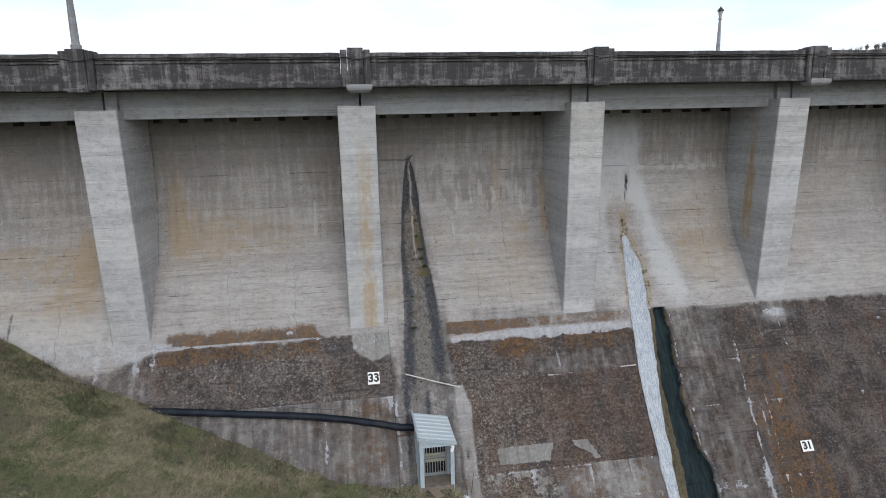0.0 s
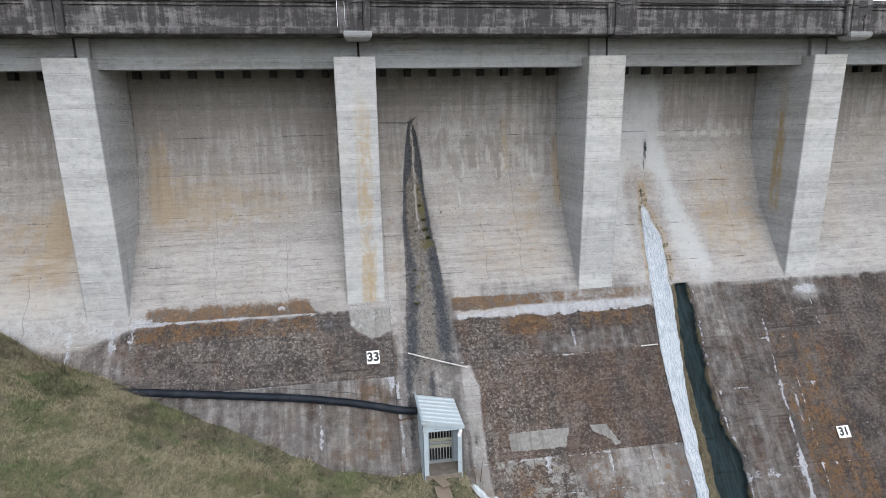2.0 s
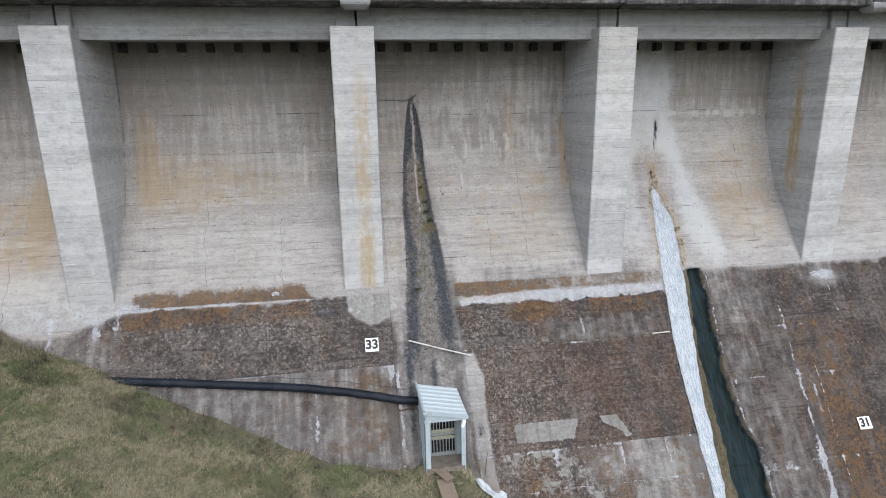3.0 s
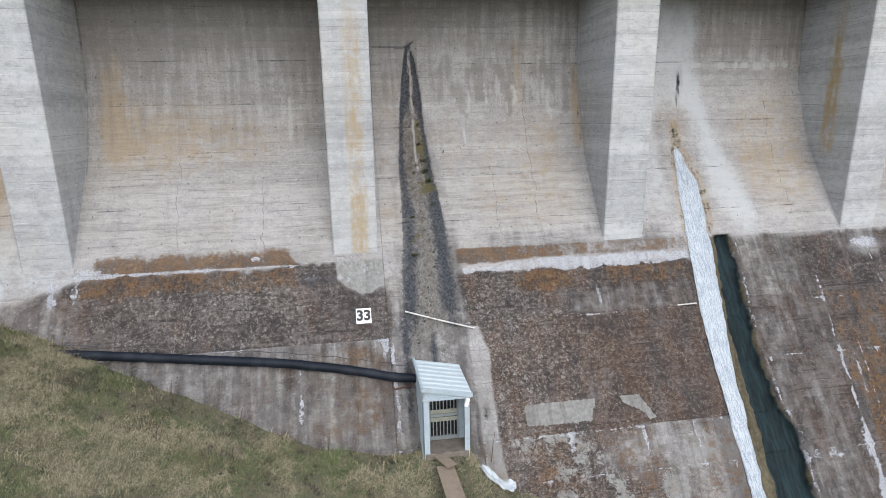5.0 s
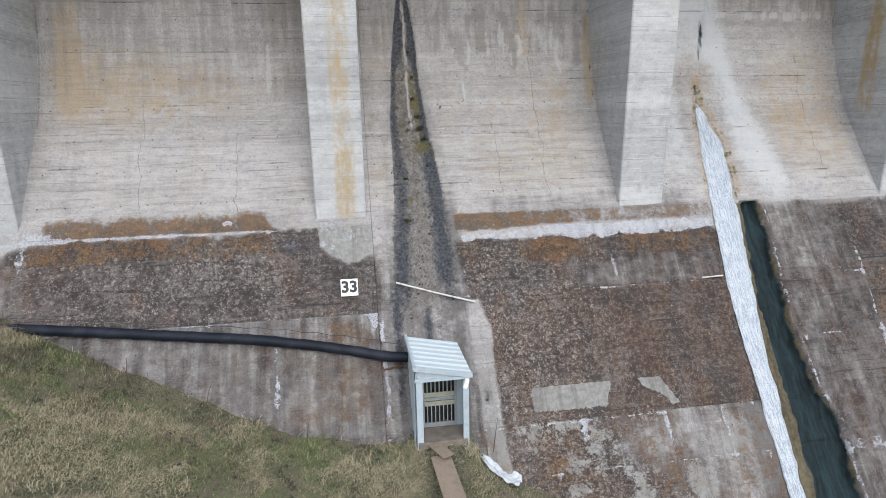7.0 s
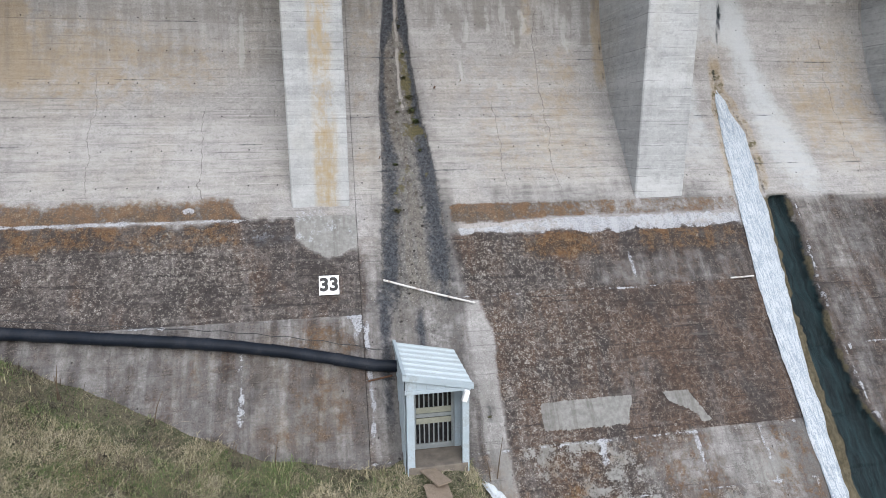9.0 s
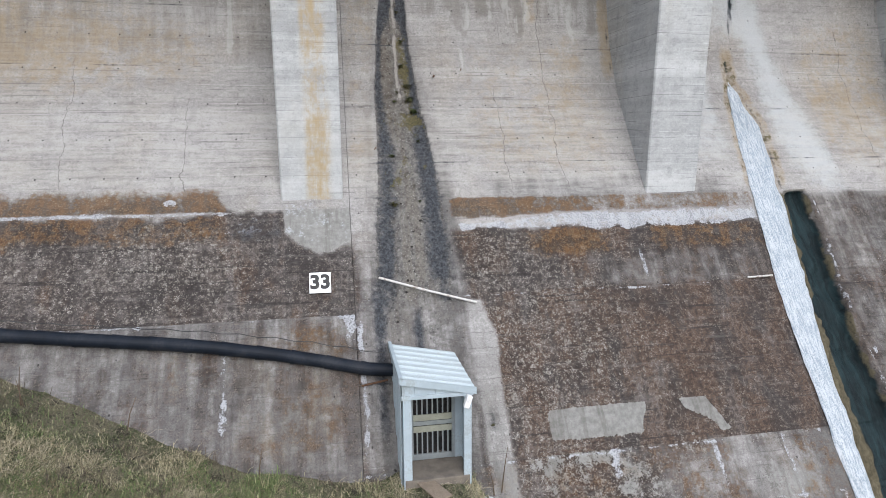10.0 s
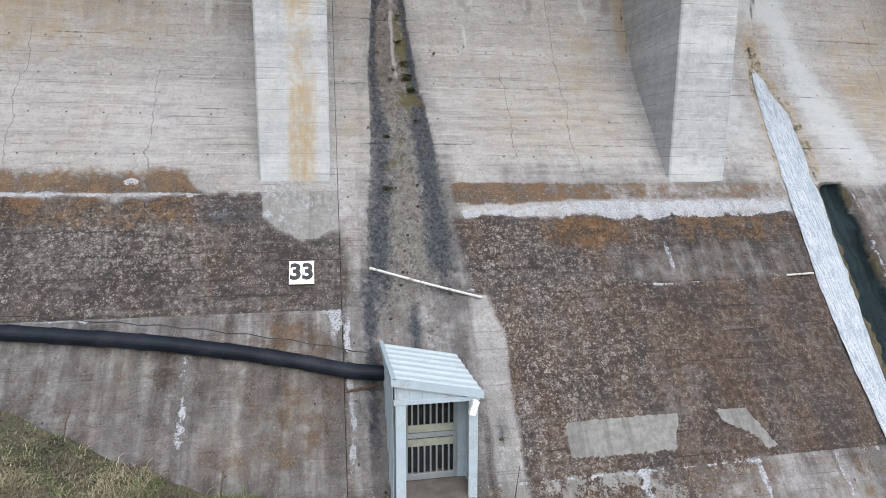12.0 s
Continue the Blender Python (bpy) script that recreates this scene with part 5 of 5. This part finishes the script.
# ---- black drain pipe ----
pts = [(-7.25, 3.22), (-6.04, 3.10), (-5.0, 3.0), (-3.9, 2.88), (-2.8, 2.77), (-1.94, 2.68), (-1.0, 2.54), (-0.2, 2.41), (0.6, 2.24), (1.32, 2.11)]
drain = thing("drain_pipe", "long black plastic pipe lying across the dam face to the shelter", "pipe")
segs = 15
run_x = np.linspace(pts[0][0], pts[-1][0], 61)
run_z = np.interp(run_x, [p[0] for p in pts], [p[1] for p in pts])
zz = [float(np.mean(run_z[max(0, i - 3):i + 4])) for i in range(61)]
line = list(zip(run_x.tolist(), zz))
for sgm in range(segs):
    bm = bmesh.new()
    seg = [(line[i][0], fy(zz[i]) - 0.145 + 0.006 * math.sin(i), zz[i]) for i in range(sgm * 4, sgm * 4 + 5)]
    seg[0] = tuple(Vector(seg[0]).lerp(Vector(seg[1]), -0.06))
    tube(bm, seg, [0.122, 0.113, 0.111, 0.111, 0.109], 20)
    part("pipe_length", bm, RUBBER, drain)
bm = bmesh.new()
tube(bm, [(-7.5, fy(3.25) - 0.16, 3.26), (-7.2, fy(3.22) - 0.165, 3.22)], 0.07, 12)
part("pipe_mouth", bm, RODPAINT, drain, "pale open pipe end")
bm = bmesh.new()
tube(bm, [(-7.25 + i * 0.3, fy(line[min(60, i * 2)][1]) - 0.02, line[min(60, i * 2)][1] + 0.2 - 0.03 * (i % 2)) for i in range(29)], 0.008, 5)
tagged(part("cable", bm, IRON), "thin dark cable along the drain pipe", "cable")

# ---- block number signs ----
def number_sign(x0, x1, z0, z1, word):
    sign = thing("number_sign", f"white square sign with black number {word} on the dam face", "sign", "block number signs")
    zm, xm = (z0 + z1) / 2, (x0 + x1) / 2
    tilt = 90 - math.degrees(LEAN_ANGLE)
    long = (z1 - z0) / math.cos(LEAN_ANGLE)
    bm = bmesh.new()
    box(bm, -(x1 - x0) / 2, (x1 - x0) / 2, -long / 2, long / 2, 0, 0.015, 0.004)
    plate = part("plate", bm, WHITE, sign)
    cu = bpy.data.curves.new("digits", "FONT")
    cu.body, cu.size, cu.align_x, cu.align_y, cu.extrude, cu.offset = word, long * 0.92 * U, "CENTER", "CENTER", 0.004, 0.017
    tmp = bpy.data.objects.new("digits", cu)
    scene.collection.objects.link(tmp)
    bpy.context.view_layer.update()
    me = bpy.data.meshes.new_from_object(tmp.evaluated_get(bpy.context.evaluated_depsgraph_get()))
    bpy.data.objects.remove(tmp)
    me.materials.clear()
    me.materials.append(BLACK)
    digits = new("digits", me)
    digits.parent = sign
    digits.location = (0, 0, 0.02 * U)
    digits["label"] = "black painted digits"
    sign.matrix_basis = Matrix.Translation((xm * U, (fy(zm) - 0.035) * U, (zm + 0.02) * U)) @ pose(0, 0, 0, tilt, 0, 0)
    return sign


number_sign(-0.085, 0.30, 3.32, 3.65, "33")
number_sign(14.52, 14.94, 0.41, 0.71, "31")

# ---- loose bar across the worn strip ----
bm = bmesh.new()
tube(bm, [(1.17, fy(3.53) - 0.06, 3.55), (2.05, fy(3.29) - 0.05, 3.30), (2.95, fy(3.05) - 0.06, 3.07)], 0.022, 8)
tagged(part("metal_bar", bm, RODPAINT), "thin white-painted metal bar fixed across the dam face", "bar")
bm = bmesh.new()
tube(bm, [(0.75, fy(1.92) - 0.05, 1.93), (1.2, fy(1.97) - 0.05, 1.99)], 0.018, 6)
tagged(part("metal_bracket", bm, RUSTY), "rusty bracket beneath the drain pipe", "bracket")
bm = bmesh.new()
tube(bm, [(8.7, fy(3.22) - 0.03, 3.24), (9.25, fy(3.2) - 0.03, 3.26)], 0.02, 6)
tagged(part("metal_bar", bm, RODPAINT), "short pale metal bar lying on the dam face", "bar")

for k, (x, z) in enumerate(((2.72, 7.46), (3.35, 7.62), (1.32, 5.9))):
    bm = bmesh.new()
    tube(bm, [(x, fy(z) + 0.05, z), (x - 0.03, fy(z) - 0.06, z + 0.01), (x - 0.05, fy(z) - 0.10, z - 0.03)], 0.02 if k == 0 else 0.012, 6)
    tagged(part("anchor_stub", bm, RUSTY), "short rusty anchor stub in the concrete", "anchor", "anchor stubs")

# ---- water running from the leak ----
rng = np.random.RandomState(21)
wz = np.concatenate([np.linspace(7.42, 6.4, 30), np.linspace(6.37, -7, 300)])
WN = 26
rows_w = []
for z in wz:
    a, b = jet_edges(z)
    grow = float(ramp(np.array(7.42 - z), 0, 0.6))
    a, b = a + (rough_field(np.array(z * 2.2), np.array(3.3)) - 0.5) * 0.10 * grow, b + (rough_field(np.array(z * 2.2), np.array(9.1)) - 0.5) * 0.16 * grow
    row = []
    for i in range(WN):
        f = i / (WN - 1)
        x = a + (b - a) * f
        bulge = 0.05 * grow * math.sin(math.pi * f) ** 0.5
        rip = (float(rough_field(np.array(x * 9), np.array(z * 2.5))) - 0.5) * 0.04 + (float(field(np.array(x * 22), np.array(z * 9))) - 0.5) * 0.03
        d = -0.035 + (bulge + max(rip, -0.03) * (0.3 + math.sin(math.pi * f)))
        row.append((x, fy(z) - d * 0.82, z + d * 0.57))
    rows_w.append(row)
wi = np.arange(len(wz) * WN).reshape(len(wz), WN)
ob = sheet("water_stream", np.array(rows_w).reshape(-1, 3), np.stack([wi[:-1, :-1], wi[1:, :-1], wi[1:, 1:], wi[:-1, 1:]], -1).reshape(-1, 4), WATER)
tagged(ob, "white foaming stream of leaking water running down the dam face", "water stream")

# ---- boards and sheeting before the gate ----
def plank(x, y, length, width, turn, z, tilt):
    bm = bmesh.new()
    box(bm, -width / 2, width / 2, -length / 2, length / 2, 0, 0.022, 0.004)
    ob = part("board", bm, BOARD)
    ob.matrix_basis = pose(x * U, y * U, z * U, tilt, 0, turn)
    tagged(ob, "weathered brown plywood board laid on the grass", "board", "boards before the gate")


plank(1.72, -3.62, 0.72, 0.26, 22, 0.80, -3)
plank(1.78, -4.85, 2.2, 0.40, 3, 0.64, 4)
rng = np.random.RandomState(4)
tv, n1, n2 = [], 26, 16
for i in range(n1):
    for j in range(n2):
        u, v = i / (n1 - 1), j / (n2 - 1)
        x = 2.62 + 0.78 * u + 0.05 * math.sin(v * 5)
        y = -3.30 - 0.24 * u - 0.26 * v + 0.05 * math.sin(u * 7)
        z = max(float(ground_z(x, y)), Z_FOOT + y / SLOPE) + 0.01 + 0.10 * float(rough_field(np.array(u * 9), np.array(v * 6))) + 0.05 * abs(math.sin(u * 9 + v * 7))
        tv.append((x, y, z))
ti = np.arange(n1 * n2).reshape(n1, n2)
ob = sheet("plastic_sheet", np.array(tv), np.stack([ti[:-1, :-1], ti[1:, :-1], ti[1:, 1:], ti[:-1, 1:]], -1).reshape(-1, 4), PLASTIC)
tagged(ob, "crumpled translucent white plastic sheet lying beside the shelter", "plastic sheet")

# ---- distant wooded ridge ----
def ridge_top(x):
    return (57 + 5 * math.sin(x * 0.011 + 2.6) + 1.5 * math.sin(x * 0.06)) * float(ramp(np.array(x), 290, 400))


rx = np.linspace(60, 1200, 220)
rv, rf = [], []
for i, x in enumerate(rx):
    top = ridge_top(x)
    rv += [(x, 380, -5), (x, 395, top * 0.55), (x, 430, top), (x, 560, -5)]
    if i:
        a = 4 * (i - 1)
        rf += [(a + q, a + 4 + q, a + 5 + q, a + 1 + q) for q in range(3)]
ob = sheet("backdrop", np.array(rv), rf, WOODS)
tagged(ob, "distant wooded winter ridge beyond the reservoir", "hill", kind="structure")
rng = np.random.RandomState(12)
tv, tf = [], []
for _ in range(420):
    x = rng.uniform(340, 620)
    y = rng.uniform(405, 440)
    base, tall = ridge_top(x) * (0.8 if y < 418 else 1.0) - 1.5, rng.uniform(4.5, 8.0)
    for q in range(34):
        a, up = rng.uniform(0, math.tau), rng.uniform(0.25, 0.75)
        z0 = base + tall * up * 0.8
        reach = tall * rng.uniform(0.12, 0.34)
        p, e = np.array([x, y, z0]), np.array([x + reach * math.cos(a), y + reach * math.sin(a), min(base + tall, z0 + reach * rng.uniform(0.7, 1.8))])
        k = len(tv)
        tv += [p - [0.14, 0, 0], p + [0.14, 0, 0], e]
        tf.append((k, k + 1, k + 2))
    k = len(tv)
    tv += [np.array([x - 0.25, y, base - 2]), np.array([x + 0.25, y, base - 2]), np.array([x, y, base + tall * 0.9])]
    tf.append((k, k + 1, k + 2))
ob = sheet("far_trees", np.array(tv), tf, WOODS, False)
tagged(ob, "bare winter trees along the distant ridge", "trees", kind="stuff")

# ---- weeds in the worn strip and along the foot of the wall ----
def weed(x, z, size, seed, material, label):
    rng = random.Random(seed)
    bm = bmesh.new()
    for _ in range(46):
        a, r = rng.uniform(0, math.tau), size * rng.uniform(0.4, 1.0)
        dx, dz = math.cos(a) * r, -abs(math.sin(a)) * r * 0.9 + r * 0.35
        p = Vector((rng.uniform(-0.3, 0.3) * size, 0, rng.uniform(-0.3, 0.2) * size))
        o = rng.uniform(0.2, 0.6) * size
        w = 0.012 * size / 0.12
        v = [bm.verts.new(q) for q in (p + Vector((-w, 0, 0)), p + Vector((w, 0, 0)), p + Vector((dx * 0.6 + w, -o, dz * 0.6)), p + Vector((dx, -o * 0.7, dz)))]
        bm.faces.new(v)
    ob = part("weed", bm, material)
    ob.matrix_basis = pose(x * U, (fy(z) + 0.03) * U, z * U)
    tagged(ob, label, "weed", "weeds on the dam face")


for k, (x, z, size) in enumerate(((2.07, 7.25, 0.13), (2.1, 6.95, 0.16), (2.16, 6.7, 0.14), (1.98, 7.7, 0.10), (2.0, 8.25, 0.08), (1.62, 5.75, 0.09), (1.58, 4.83, 0.13), (2.2, 6.05, 0.07), (2.1, 4.86, 0.05), (1.95, 8.9, 0.07), (1.78, 6.9, 0.07), (1.85, 7.1, 0.06), (2.95, 1.22, 0.06))):
    weed(x, z, size, k + 3, MOSS, "olive-brown weed tuft growing from the worn strip")

for k, (x, y, h, lean) in enumerate(((-4.35, -2.35, 0.62, 0.10), (-4.30, -2.36, 0.45, -0.12), (-6.9, -1.35, 0.35, 0.1), (-0.9, -2.95, 0.5, 0.15), (-2.9, -2.4, 0.55, 0.35), (2.93, -3.18, 0.75, 0.12), (2.8, -3.2, 0.4, -0.2), (-8.6, -0.9, 0.4, 0.2))):
    bm = bmesh.new()
    z = max(float(ground_z(x, y)), Z_FOOT + y / SLOPE)
    tube(bm, [(x, y - 0.03, z - 0.05), (x + lean * h * 0.4, y - 0.05, z + h * 0.5), (x + lean * h, y - 0.04, z + h)], [0.012, 0.009, 0.004], 5)
    tagged(part("dead_stem", bm, TWIG), "thin dead brown weed stem at the foot of the wall", "stem", "dead stems")
